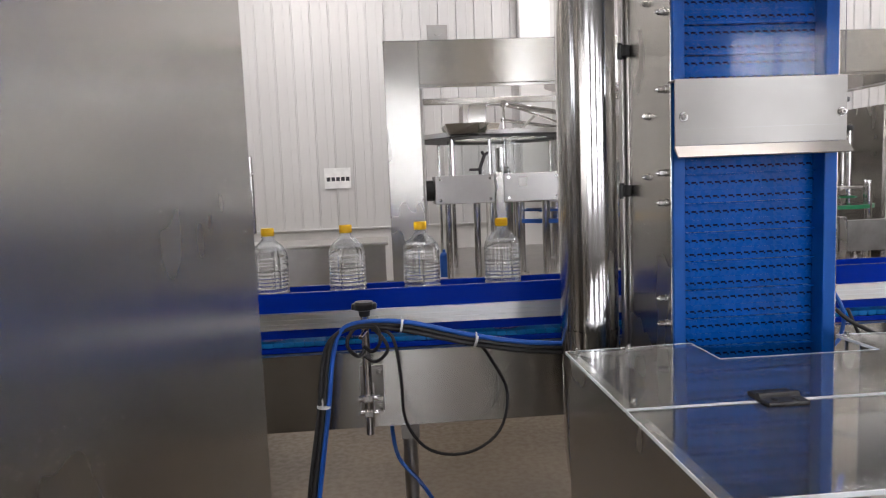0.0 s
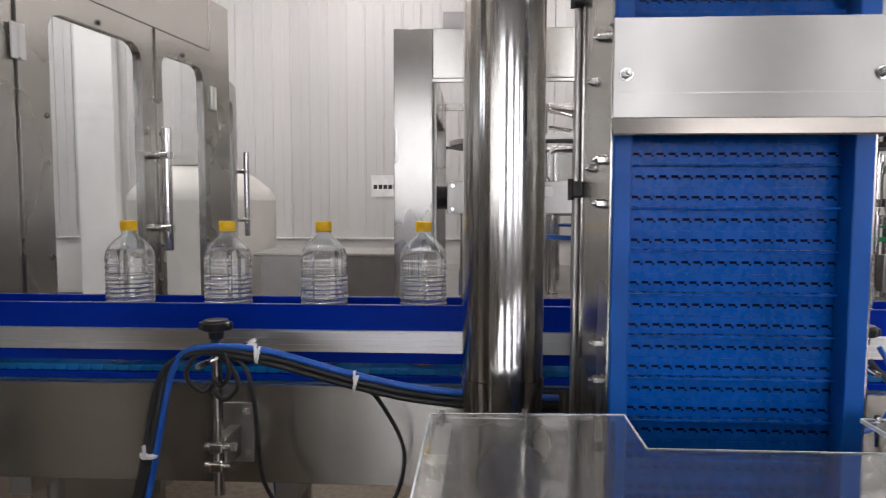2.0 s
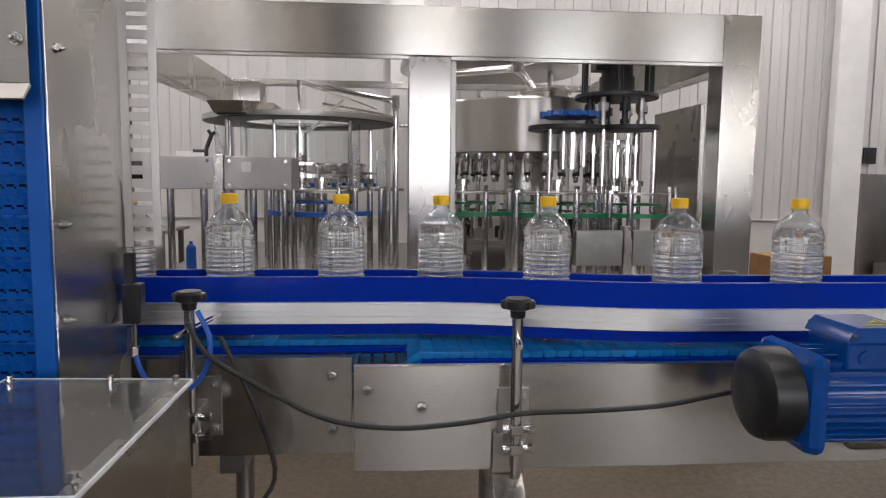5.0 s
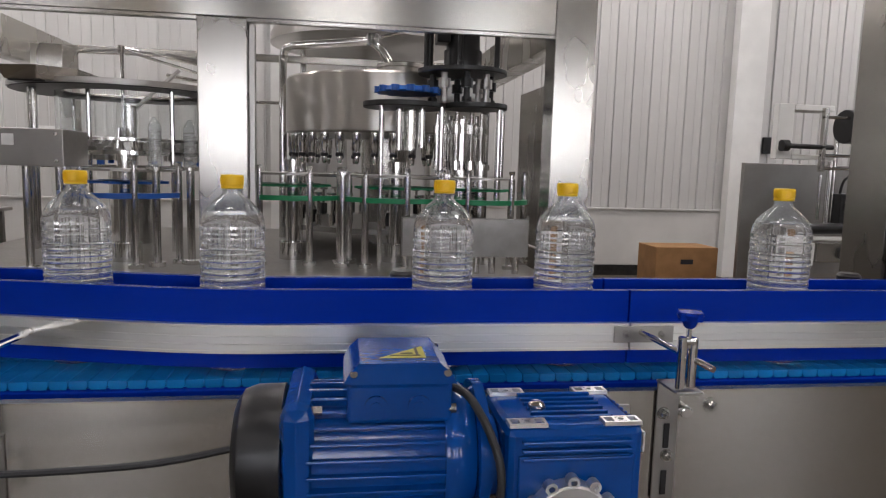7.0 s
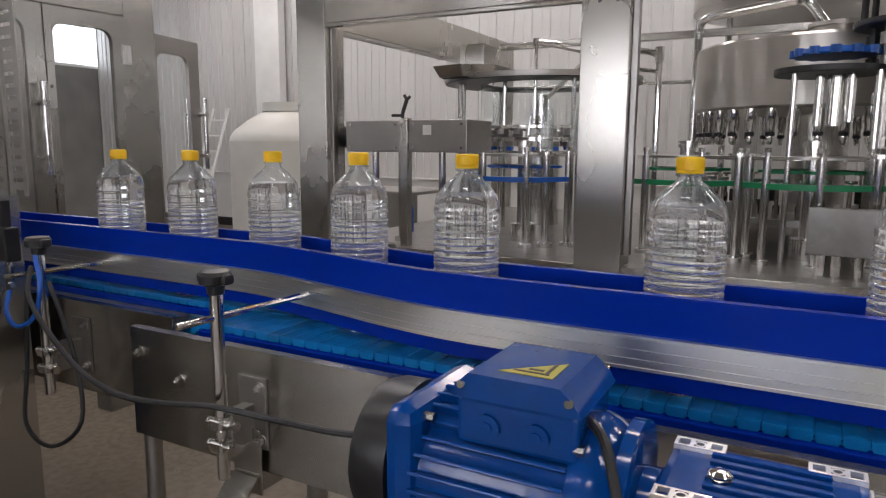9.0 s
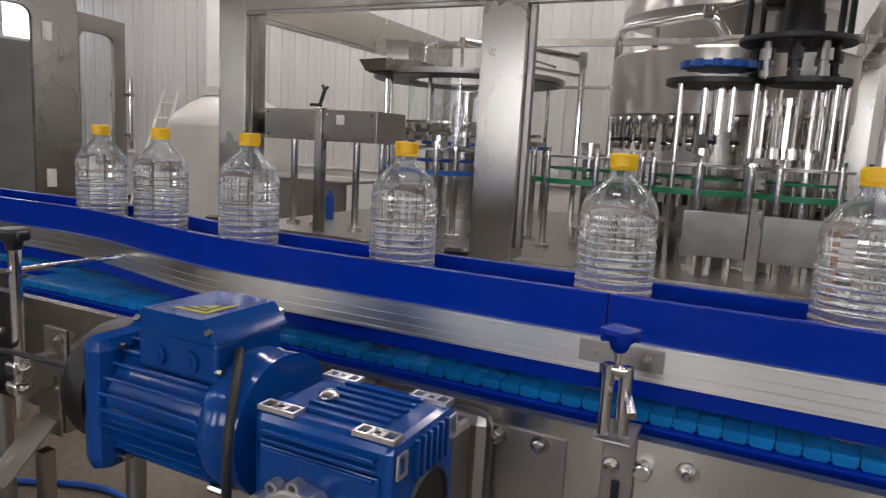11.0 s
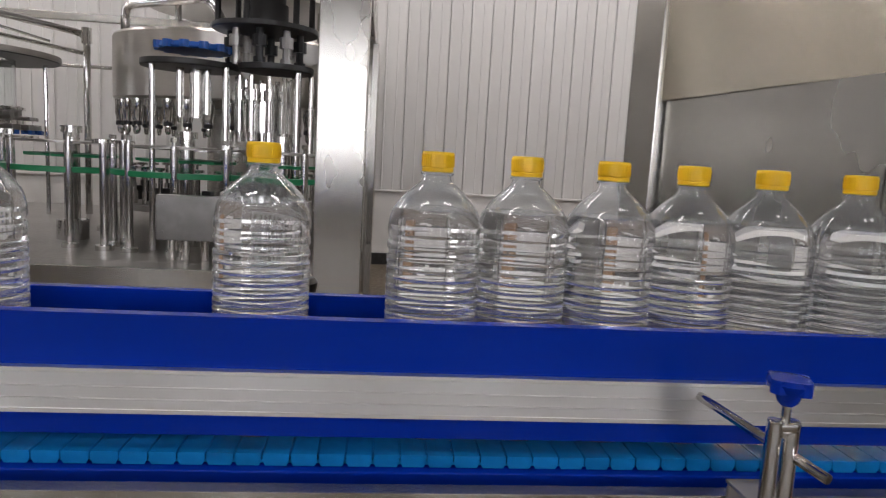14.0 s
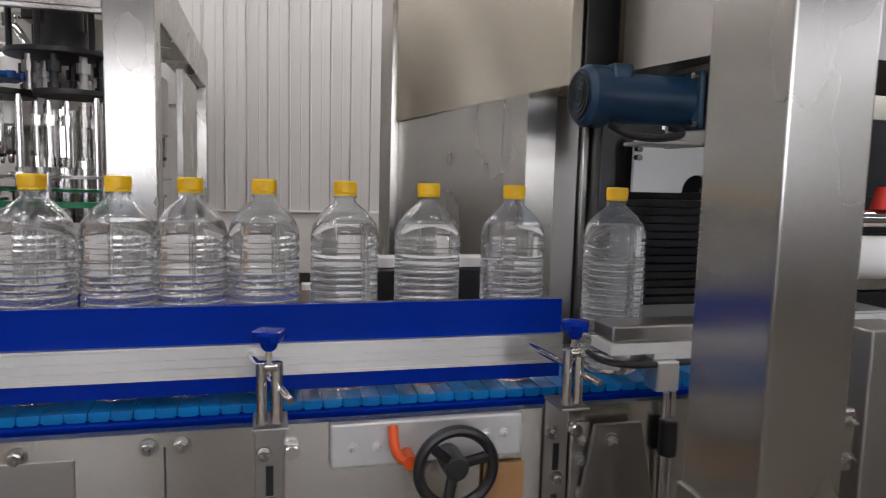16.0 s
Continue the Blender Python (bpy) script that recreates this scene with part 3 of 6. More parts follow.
gb = part("gearbox", Mesh().box(2.868, 1.655, 0.79, 3.072, 1.82, 1.014, 0.012), BLUE_PAINT, gm)
part("neck", Mesh().cyl((2.846, 1.745, 0.94), (2.8675, 1.745, 0.94), 0.062, 28, bevel=0.003), BLUE_PAINT, gb)
part("face_plate", Mesh().box(2.885, 1.649, 0.806, 3.055, 1.6545, 0.975, 0.002), BLUE_PAINT, gb)
for k in range(6):
    part("rib", Mesh().box(2.915, 1.685 + k * 0.02, 1.012, 3.035, 1.693 + k * 0.02, 1.019, 0.001), BLUE_PAINT, gb)
for k in range(3):
    part("rib", Mesh().box(2.89, 1.645, 0.992 - k * 0.012, 3.05, 1.656, 0.997 - k * 0.012, 0.001), BLUE_PAINT, gb)
for k in range(6):
    part("rib", Mesh().box(3.071, 1.70 + k * 0.016, 0.955, 3.078, 1.706 + k * 0.016, 1.006, 0.001), BLUE_PAINT, gb)


def top_pad(px, py):
    """A cast pad with three square windows."""
    pad = Mesh()
    for r in ((px, py, px + 0.056, py + 0.004), (px, py + 0.02, px + 0.056, py + 0.024), (px, py + 0.004, px + 0.004, py + 0.02), (px + 0.052, py + 0.004, px + 0.056, py + 0.02), (px + 0.0165, py + 0.004, px + 0.0215, py + 0.02), (px + 0.0345, py + 0.004, px + 0.0395, py + 0.02)):
        pad.box(r[0], r[1], 1.0135, r[2], r[3], 1.0195)
    pad.lathe([(0.0045, 1.0135), (0.0075, 1.0135), (0.0075, 1.0195), (0.0045, 1.0195)], (px + 0.028, py + 0.012, 0), 12, close=False)
    return pad


for px, py in ((2.872, 1.658), (3.012, 1.658), (2.872, 1.792), (3.012, 1.792)):
    part("mounting_pad", top_pad(px, py), ALU, gb, "bare cast metal mounting pad")
for py, pz in ((1.660, 0.972), (1.792, 0.972), (1.660, 0.80), (1.792, 0.80)):
    part("mounting_pad", Mesh().box(3.0715, py, pz, 3.0745, py + 0.022, pz + 0.004).box(3.0715, py, pz + 0.026, 3.0745, py + 0.022, pz + 0.03).box(3.0715, py, pz + 0.004, 3.0745, py + 0.004, pz + 0.026).box(3.0715, py + 0.018, pz + 0.004, 3.0745, py + 0.022, pz + 0.026), ALU, gb, "bare cast metal mounting pad")
part("vent_plug", Mesh().cyl((2.93, 1.727, 1.014), (2.93, 1.727, 1.021), 0.0145, 6).lathe([(0.012, 1.021), (0.0125, 1.024), (0.009, 1.0275), (0.002, 1.0285)], (2.93, 1.727, 0), 16), CHROME, gb)
FX, FY, FZ = 2.957, 1.636, 0.885
flange = part("output_flange", Mesh().lathe([(0.039, 0.0), (0.039, 0.013), (0.042, 0.016), (0.055, 0.016), (0.058, 0.013), (0.058, -0.02)], (FX, FY, FZ), 36, "Y", False), ALU, gb, "bare cast aluminium output flange")
lug = Mesh().lathe([(0.0048, 0.015), (0.0088, 0.015), (0.0092, 0.013), (0.0092, 0.0), (0.0048, 0.0)], (0, 0, 0), 12, "Y", False).data("lug", ALU)
for k in range(12):
    a = 2 * math.pi * k / 12
    piece("lug", lug, flange, FX + 0.0625 * math.cos(a), FY, FZ + 0.0625 * math.sin(a))
part("seal", Mesh().lathe([(0.039, 0.006), (0.027, 0.008), (0.025, 0.011), (0.02, 0.011), (0.019, 0.004), (0.039, 0.0)], (FX, FY, FZ), 28, "Y"), RUBBER, gb, "black rubber shaft seal")
part("bore", Mesh().lathe([(0.0185, 0.013), (0.0115, 0.013), (0.0115, 0.005), (0.0185, 0.0)], (FX, FY, FZ), 28, "Y"), CHROME, gb)
part("side_bore", Mesh().lathe([(0.056, 3.0725), (0.053, 3.0765), (0.048, 3.0745), (0.047, 3.0732), (0.002, 3.0731)], (0, 1.738, 0.90), 30, "X"), DARK, gb, "dark round bearing cover")
part("torque_plate", Mesh().box(2.87, 1.815, 0.79, 3.05, 1.93, 0.95, 0.01).box(2.85, 1.93, 0.745, 3.075, 1.9595, 0.955, 0.02), STEEL_DULL, gm, "grey cast mounting flange")
part("motor_cable", Mesh().tube([(2.785, 1.72, 1.06), (2.82, 1.68, 1.05), (2.852, 1.63, 0.98), (2.852, 1.628, 0.9), (2.84, 1.65, 0.8), (2.83, 1.70, 0.74)], 0.006, 10), RUBBER, gm, "black rubber cable")

# ---- handwheel unit on the conveyor's far end ----
hw = thing("height_adjuster", "grey adjuster plate with a black handwheel and orange lever", "handwheel", at=(4.86, 1.9, 0.9))
hp = Mesh().box(4.665, 1.945, 0.885, 4.995, 1.9612, 0.96, 0.004)
for bx in (4.70, 4.742, 4.93, 4.962):
    bolt(hp, bx, 1.945, 0.925 if bx > 4.8 else 0.918, 0.007, long=0.005)
part("plate", hp, PLATE, hw)
wl = Mesh()
ring = [(4.86 + 0.062 * math.cos(2 * math.pi * k / 20), 1.885, 0.897 + 0.062 * math.sin(2 * math.pi * k / 20)) for k in range(21)]
wl.tube(ring, 0.0095, 10)
for k in range(3):
    a = 0.3 + 2 * math.pi * k / 3
    wl.cyl((4.86, 1.895, 0.897), (4.86 + 0.06 * math.cos(a), 1.886, 0.897 + 0.06 * math.sin(a)), 0.009, 10)
wl.cyl((4.86, 1.945, 0.897), (4.86, 1.878, 0.897), 0.02, 20, bevel=0.003)
part("handwheel", wl, BLACK, hw, "black plastic handwheel")
part("lever", Mesh().tube([(4.765, 1.935, 0.955), (4.765, 1.92, 0.93), (4.775, 1.915, 0.908), (4.80, 1.915, 0.902)], 0.0085, 10).cyl((4.79, 1.945, 0.902), (4.79, 1.905, 0.902), 0.012, 14), ORANGE, hw, "orange plastic clamping lever")
part("wood_block", Mesh().box(4.93, 1.952, 0.80, 5.005, 1.9612, 0.868, 0.002), CARD, hw, "brown block under the plate")
eb = Mesh().box(5.06, 1.953, 0.72, 5.10, 1.9612, 0.93, 0.004)
for z in (0.90, 0.86, 0.80):
    bolt(eb, 5.08, 1.953, z, 0.009)
end_bracket = solo("end_bracket", eb, STEEL_DULL, "slotted steel bracket with bolts on the conveyor side", "bracket")
gp = Mesh().prism([(5.10, 0.93), (5.19, 0.93), (5.24, 0.70), (5.06, 0.70)], 1.935, 1.945)
bolt(gp, 5.13, 1.935, 0.9), bolt(gp, 5.2, 1.935, 0.76)
gusset = solo("gusset_plate", gp, STEEL_DULL, "angled dull steel gusset plate with bolts", "bracket")

# the line's end units sit a little further along
hw.location.x += 0.014
end_bracket.location.x += 0.045
gusset.location.x += 0.045

# ---- infeed block beside the rail end ----
ib = thing("infeed_guide", "pale plastic guide block with a black belt at the rail end", "guide block", at=(5.25, 2.06, 1.0))
part("block", Mesh().box(5.182, 1.96, 1.072, 5.40, 2.034, 1.102, 0.004), STEEL_DULL, ib, "grey upper guide block")
part("plate", Mesh().prism([(5.180, 1.0495), (5.40, 1.0495), (5.40, 1.0695), (5.178, 1.0695)], 1.957, 2.034), WHITE_PAINT, ib, "pale plastic guide plate")
part("belt", Mesh().tube([(5.165, 2.02, 1.042), (5.175, 1.985, 1.034), (5.21, 1.965, 1.029), (5.27, 1.957, 1.029), (5.42, 1.955, 1.034)], 0.0055, 10), RUBBER, ib, "black drive belt")
part("pulley", Mesh().cyl((5.235, 1.998, 1.034), (5.235, 1.998, 1.049), 0.034, 24, bevel=0.003), STEEL_DULL, ib)
part("spacer", Mesh().box(5.27, 1.962, 1.036, 5.36, 2.02, 1.049, 0.002), WHITE_PAINT, ib)
part("shaft_housing", Mesh().box(5.272, 1.950, 0.978, 5.318, 1.9955, 1.0355, 0.004), ALU, ib)
part("shaft", Mesh().cyl((5.29, 1.948, 0.70), (5.29, 1.948, 0.979), 0.0065, 14).cyl((5.306, 1.948, 0.70), (5.306, 1.948, 0.979), 0.005, 14), CHROME, ib)
part("coupling", Mesh().cyl((5.297, 1.944, 0.86), (5.297, 1.944, 0.93), 0.017, 16, bevel=0.004), BLACK, ib)

# ---- cap elevator ----
el = thing("cap_elevator", "tall stainless cap elevator with a blue cleated belt", "elevator", at=(0.9, 1.9, 0.5))
for x0, y0, x1, y1 in ((0.674, 1.70, 0.678, 2.039), (1.132, 1.70, 1.136, 2.039), (0.679, 2.04, 1.131, 2.045)):
    part("side_wall" if y0 < 2 else "rear_wall", Mesh().box(x0, y0, 0.36, x1, y1, 3.4, 0.001), STEEL, el)
part("side_lip", Mesh().box(0.668, 2.0, 0.36, 0.6735, 2.06, 3.4, 0.001), STEEL, el)
part("back_strip", Mesh().box(0.655, 2.02, 0.36, 0.667, 2.05, 3.4, 0.003), STEEL_DULL, el)
for z in (0.96, 1.07, 1.14, 1.40, 1.48, 1.70, 1.90):
    bolt_part(el, 0.674, 1.735, z, 0.0085, (-1, 0, 0), 0.02)
for z in (1.47, 1.64, 1.95):
    bolt_part(el, 0.674, 1.85, z, 0.0085, (-1, 0, 0), 0.014)
for z in (1.0, 1.12, 1.3, 1.62):
    bolt_part(el, 1.136, 1.735, z, 0.0075, (1, 0, 0), 0.012)
for lx in (0.70, 1.11):
    part("leg", Mesh().box(lx - 0.02, 1.98, 0.0, lx + 0.02, 2.02, 0.36, 0.003), STEEL_DULL, el)
for z in (1.43, 1.85):
    part("latch", Mesh().box(0.645, 1.985, z - 0.018, 0.672, 2.03, z + 0.018, 0.004).cyl((0.645, 2.0, z - 0.024), (0.645, 2.0, z + 0.024), 0.007, 10), DARK, el)
part("cheek", Mesh().box(0.679, 1.695, 0.36, 0.712, 1.76, 3.4, 0.003), BLUE_CHEEK, el, "blue plastic side cheek")
part("cheek", Mesh().box(1.095, 1.695, 0.36, 1.131, 1.76, 3.4, 0.003), BLUE_CHEEK, el, "blue plastic side cheek")
belt = part("belt", Mesh().box(0.712, 1.745, 0.36, 1.095, 1.76, 3.4), BLUE_BELT, el, "blue modular plastic belt")
module = Mesh().box(0.713, 1.7435, 0.006, 1.094, 1.746, 0.0385).box(0.713, 1.7435, 0.0405, 1.094, 1.746, 0.0785).data("belt_module", BLUE_BELT)
cleat = Mesh().box(0.715, 1.728, 0, 1.092, 1.746, 0.005, 0.001).data("cleat", BLUE_BELT)
sl = Mesh()
for n in range(29):
    zz = 0.36 + n * 0.0792
    piece("belt_module", module, belt, 0, 0, zz)
    piece("cleat", cleat, belt, 0, 0, zz)
    for j, dz in enumerate((0.02, 0.058)):
        for k in range(17):
            x = 0.722 + k * 0.022 + 0.006 * j
            for q in ((x, zz + dz, x + 0.013, zz + dz + 0.005), (x + 0.013, zz + dz - 0.0035, x + 0.017, zz + dz + 0.0005)):
                v = [sl.bm.verts.new((a, y, b)) for y in (1.7425, 1.7436) for a, b in ((q[0], q[1]), (q[2], q[1]), (q[2], q[3]), (q[0], q[3]))]
                for f in ((0, 1, 2, 3), (0, 4, 5, 1), (1, 5, 6, 2), (2, 6, 7, 3), (3, 7, 4, 0)):
                    sl.bm.faces.new([v[i] for i in f])
part("hinge_slot", sl, BELT_DARK, belt, kind="stuff")
hd = Mesh().box(0.668, 1.655, 1.5465, 1.128, 1.66, 1.715, 0.0012)
lip_ = Mesh()
v = [lip_.bm.verts.new(p) for p in ((0.666, 1.655, 1.546), (1.13, 1.655, 1.546), (1.13, 1.628, 1.518), (0.666, 1.628, 1.518), (0.666, 1.66, 1.543), (1.13, 1.66, 1.543), (1.13, 1.632, 1.515), (0.666, 1.632, 1.515))]
for f in ((0, 1, 2, 3), (7, 6, 5, 4), (0, 4, 5, 1), (3, 2, 6, 7), (0, 3, 7, 4), (1, 5, 6, 2)):
    lip_.bm.faces.new([v[i] for i in f])
hood = part("hood", hd, STEEL_HOOD, el, "brushed stainless cover plate")
part("folded_lip", lip_, STEEL_HOOD, hood)
part("top_flange", Mesh().box(0.668, 1.6605, 1.711, 1.128, 1.70, 1.715), STEEL_HOOD, hood)
part("crease", Mesh().box(0.669, 1.6542, 1.588, 1.127, 1.6552, 1.590), STEEL_DULL, hood)
for bx in (0.69, 1.112):
    bolt_part(hood, bx, 1.655, 1.62, 0.0085, long=0.014, name="screw")
part("clear_cover", Mesh().box(0.67, 1.664, 1.718, 1.128, 1.667, 2.6), GLASS, el, "clear plastic sheet over the belt")
tray = thing("cable_tray", "slotted grey metal cable tray beside the elevator", "cable tray", at=(1.18, 2.022, 1.23))
for x in (1.14, 1.203):
    part("side_rail", Mesh().box(x, 2.02, 1.23, x + 0.018, 2.024, 2.64), STEEL_DULL, tray)
for k in range(46):
    z = 1.245 + k * 0.03
    part("rung", Mesh().box(1.1585, 2.0205, z, 1.2025, 2.0235, z + 0.02), STEEL_DULL, tray)
sensor = thing("sensor_unit", "black sensor block with blue air hoses by the elevator", "sensor", at=(1.17, 1.98, 1.0))
part("block", Mesh().box(1.145, 1.97, 1.06, 1.185, 2.01, 1.15, 0.004).box(1.15, 1.975, 1.15, 1.17, 2.0, 1.22, 0.003), BLACK, sensor)
part("fitting", Mesh().cyl((1.165, 1.985, 1.0), (1.165, 1.985, 1.06), 0.008, 12).cyl((1.165, 1.985, 0.985), (1.165, 1.985, 1.005), 0.012, 6), CHROME, sensor)
part("hose", Mesh().tube([(1.165, 1.985, 0.99), (1.20, 1.95, 0.94), (1.26, 1.94, 0.91), (1.32, 1.95, 0.94), (1.34, 1.96, 1.02), (1.31, 1.97, 1.09)], 0.006, 10), CABLE_BLUE, sensor, "blue air hose")

# ---- hopper with acrylic lids ----
hp_ = thing("cap_hopper", "stainless cap hopper with hinged clear acrylic lids", "hopper", at=(0.88, 1.2, 0.4))
hx0, hx1, hy0, hy1 = 0.365, 1.395, 0.80, 1.605
for name, box in (
    ("side_wall", (hx0, hy0, 0.35, hx0 + 0.004, hy1, 1.030)),
    ("side_wall", (hx1 - 0.004, hy0, 0.35, hx1, hy1, 1.030)),
    ("front_wall", (hx0 + 0.004, hy0, 0.35, hx1 - 0.004, hy0 + 0.004, 1.030)),
    ("back_wall", (hx0 + 0.004, hy1 - 0.004, 0.35, 0.672, hy1, 1.030)),
    ("back_wall", (1.139, hy1 - 0.004, 0.35, hx1 - 0.004, hy1, 1.030)),
    ("bottom", (hx0, hy0, 0.345, hx1, hy1, 0.3495)),
    ("lid_support", (hx0 + 0.004, hy0 + 0.004, 1.018, hx0 + 0.03, hy1 - 0.004, 1.022)),
    ("lid_support", (hx1 - 0.03, hy0 + 0.004, 1.018, hx1 - 0.004, hy1 - 0.004, 1.022)),
):
    part(name, Mesh().box(*box), STEEL, hp_)
for lx in (hx0 + 0.03, hx1 - 0.03):
    for ly in (hy0 + 0.03, hy1 - 0.03):
        part("leg", Mesh().box(lx - 0.02, ly - 0.02, 0, lx + 0.02, ly + 0.02, 0.345), STEEL, hp_)
part("round_hole", Mesh().lathe([(0.062, 0.0), (0.06, 0.002), (0.002, 0.002)], (0.50, 1.6005, 0.93), 30, "Y"), BELT_DARK, hp_)
def plate_xy(poly, z0, z1):
    m = Mesh()
    a = [m.bm.verts.new((x, y, z0)) for x, y in poly]
    b = [m.bm.verts.new((x, y, z1)) for x, y in poly]
    n = len(poly)
    for i in range(n):
        m.bm.faces.new((a[i], a[(i + 1) % n], b[(i + 1) % n], b[i]))
    m.bm.faces.new(a[::-1]), m.bm.faces.new(b)
    return m
def rim(poly, z0, z1, w=0.0035):
    m = Mesh()
    n = len(poly)
    for i in range(n):
        p, q = Vector((*poly[i], 0)), Vector((*poly[(i + 1) % n], 0))
        d = (q - p).normalized()
        o = Vector((d.y, -d.x, 0)) * w
        vs = [m.bm.verts.new((c.x, c.y, z)) for z in (z0, z1) for c in (p, q, q + o, p + o)]
        for f in ((0, 1, 2, 3), (7, 6, 5, 4), (0, 4, 5, 1), (1, 5, 6, 2), (2, 6, 7, 3), (3, 7, 4, 0)):
            m.bm.faces.new([vs[j] for j in f])
    return m
back_poly = [(0.36, 1.165), (1.40, 1.165), (1.40, 1.605), (1.085, 1.62), (1.085, 1.46), (0.69, 1.46), (0.69, 1.62), (0.36, 1.605)]
front_poly = [(0.36, 0.79), (1.40, 0.79), (1.40, 1.155), (0.36, 1.155)]
for nm, poly in (("rear_lid", back_poly), ("front_lid", front_poly)):
    lid = part(nm, plate_xy(poly, 1.034, 1.040), ACRYLIC, hp_, "clear acrylic lid")
    part("edge", rim(poly, 1.0335, 1.0405, 0.002), EDGE, lid, "bright cut acrylic edge")
for hx in (0.655, 1.13):
    part("hinge", Mesh().box(hx - 0.04, 1.12, 1.0405, hx + 0.04, 1.155, 1.05, 0.002).box(hx - 0.04, 1.165, 1.0405, hx + 0.04, 1.198, 1.05, 0.002).cyl((hx - 0.04, 1.16, 1.048), (hx + 0.04, 1.16, 1.048), 0.009, 14).cyl((hx - 0.02, 1.135, 1.05), (hx - 0.02, 1.135, 1.053), 0.006, 10).cyl((hx + 0.02, 1.135, 1.05), (hx + 0.02, 1.135, 1.053), 0.006, 10), BLACK, hp_, "black plastic hinge")
lid_screw = Mesh().cyl((0, 0, 0.0005), (0, 0, 0.012), 0.0055, 10).cyl((0, 0, -0.04), (0, 0, -0.0065), 0.004, 8).cyl((0, 0, 0.0005), (0, 0, 0.0025), 0.009, 12).data("lid_screw", CHROME)
for bx, by in ((0.38, 1.585), (0.385, 1.19), (0.52, 1.60), (1.38, 1.585), (1.385, 1.2), (1.10, 1.60), (1.27, 1.59)):
    piece("lid_screw", lid_screw, hp_, bx, by, 1.04)

# ---- polished pipe ----
pp = thing("duct_pipe", "thick polished stainless pipe rising from the hopper", "pipe", at=(0.49, 1.84, 0.7))
part("upper_pipe", Mesh().lathe([(0.082, 1.05), (0.082, 3.6)], (0.49, 1.84, 0), 64), CHROME, pp)
part("collar", Mesh().lathe([(0.080, 0.75), (0.080, 0.98), (0.0845, 1.045), (0.0845, 1.049)], (0.49, 1.84, 0), 64), CHROME, pp)
part("elbow", Mesh().pipe([(0.49, 1.84, 0.76), (0.49, 1.84, 0.62), (0.49, 1.61, 0.62)], 0.078, 0.1, 24), CHROME, pp)

# ---- near cabinet ----
nc = thing("control_cabinet", "large brushed stainless cabinet close to the camera", "cabinet", at=(-0.6, 0.0, 0))
part("body", Mesh().box(-1.0, -1.0, 0.08, -0.25, 0.9, 2.3, 0.006), STEEL, nc)
part("plinth", Mesh().box(-0.98, -0.98, 0, -0.28, 0.88, 0.078), STEEL_DULL, nc)

# ---- guarded machine beside the infeed ----
gd = thing("guard_enclosure", "stainless machine enclosure with clear windowed doors", "enclosure", at=(-1.4, 3.4, 0))
GX = -1.1


def frame_yz(m, x0, x1, ya, yb, za, zb, wy0, wy1, wz0, wz1):
    m.box(x0, ya, za, x1, wy0, zb).box(x0, wy1, za, x1, yb, zb).box(x0, wy0, za, x1, wy1, wz0).box(x0, wy0, wz1, x1, wy1, zb)
    r = 0.07
    for cy, cz, sy, sz in ((wy0, wz1, 1, -1), (wy1, wz1, -1, -1)):
        poly = [(cy, cz)] + [(cy + sy * r * (1 - math.sin(a)), cz + sz * r * (1 - math.cos(a))) for a in spread(0, math.pi / 2, 6)]
        a = [m.bm.verts.new((x0 + 0.0005, y, z)) for y, z in poly]
        b = [m.bm.verts.new((x1 - 0.0005, y, z)) for y, z in poly]
        n = len(poly)
        for i in range(n):
            m.bm.faces.new((a[i], a[(i + 1) % n], b[(i + 1) % n], b[i]))
        m.bm.faces.new(a[::-1]), m.bm.faces.new(b)


part("corner_post", Mesh().box(GX - 0.08, 3.98, 0, GX, 4.19, 2.44, 0.004), STEEL, gd)
part("mullion", Mesh().box(GX - 0.08, 3.442, 0, GX + 0.004, 3.478, 2.17, 0.003), STEEL, gd)
part("front_post", Mesh().box(GX - 0.08, 2.42, 0, GX + 0.002, 2.684, 2.17, 0.004), STEEL, gd)
part("header", Mesh().box(GX - 0.08, 1.2, 2.172, GX, 3.979, 2.44, 0.004), STEEL, gd)
part("near_panel", Mesh().box(GX - 0.08, 1.2, 1.66, GX, 2.418, 2.17, 0.004).box(GX - 0.08, 1.2, 0.0, GX, 2.05, 1.658, 0.004), STEEL, gd)


def door_fittings(d, ya, yb, wy0, wy1, wz1, x, hinge_y):
    part("pane", Mesh().box(x - 0.012, wy0 - 0.004, 0.846, x - 0.006, wy1 + 0.004, wz1 + 0.004), GLASS, d, "clear plastic window")
    for z0 in (1.87, 0.92):
        part("hinge", Mesh().box(x + 0.012, hinge_y - 0.03, z0, x + 0.022, hinge_y - 0.003, z0 + 0.12, 0.003).box(x + 0.012, hinge_y + 0.003, z0, x + 0.022, hinge_y + 0.03, z0 + 0.12, 0.003).cyl((x + 0.024, hinge_y, z0 + 0.005), (x + 0.024, hinge_y, z0 + 0.115), 0.008, 10), WHITE_PAINT, d, "white hinge")
    for y, z in ((wy0 - 0.025, 1.2), (wy0 - 0.025, 1.7), (wy1 + 0.02, 1.2), (wy1 + 0.02, 1.7), ((wy0 + wy1) / 2, wz1 + 0.025)):
        part("screw", Mesh().cyl((x + 0.012, y, z), (x + 0.018, y, z), 0.011, 10).cyl((x + 0.018, y, z), (x + 0.024, y, z), 0.007, 10), BOLT_STEEL, d)


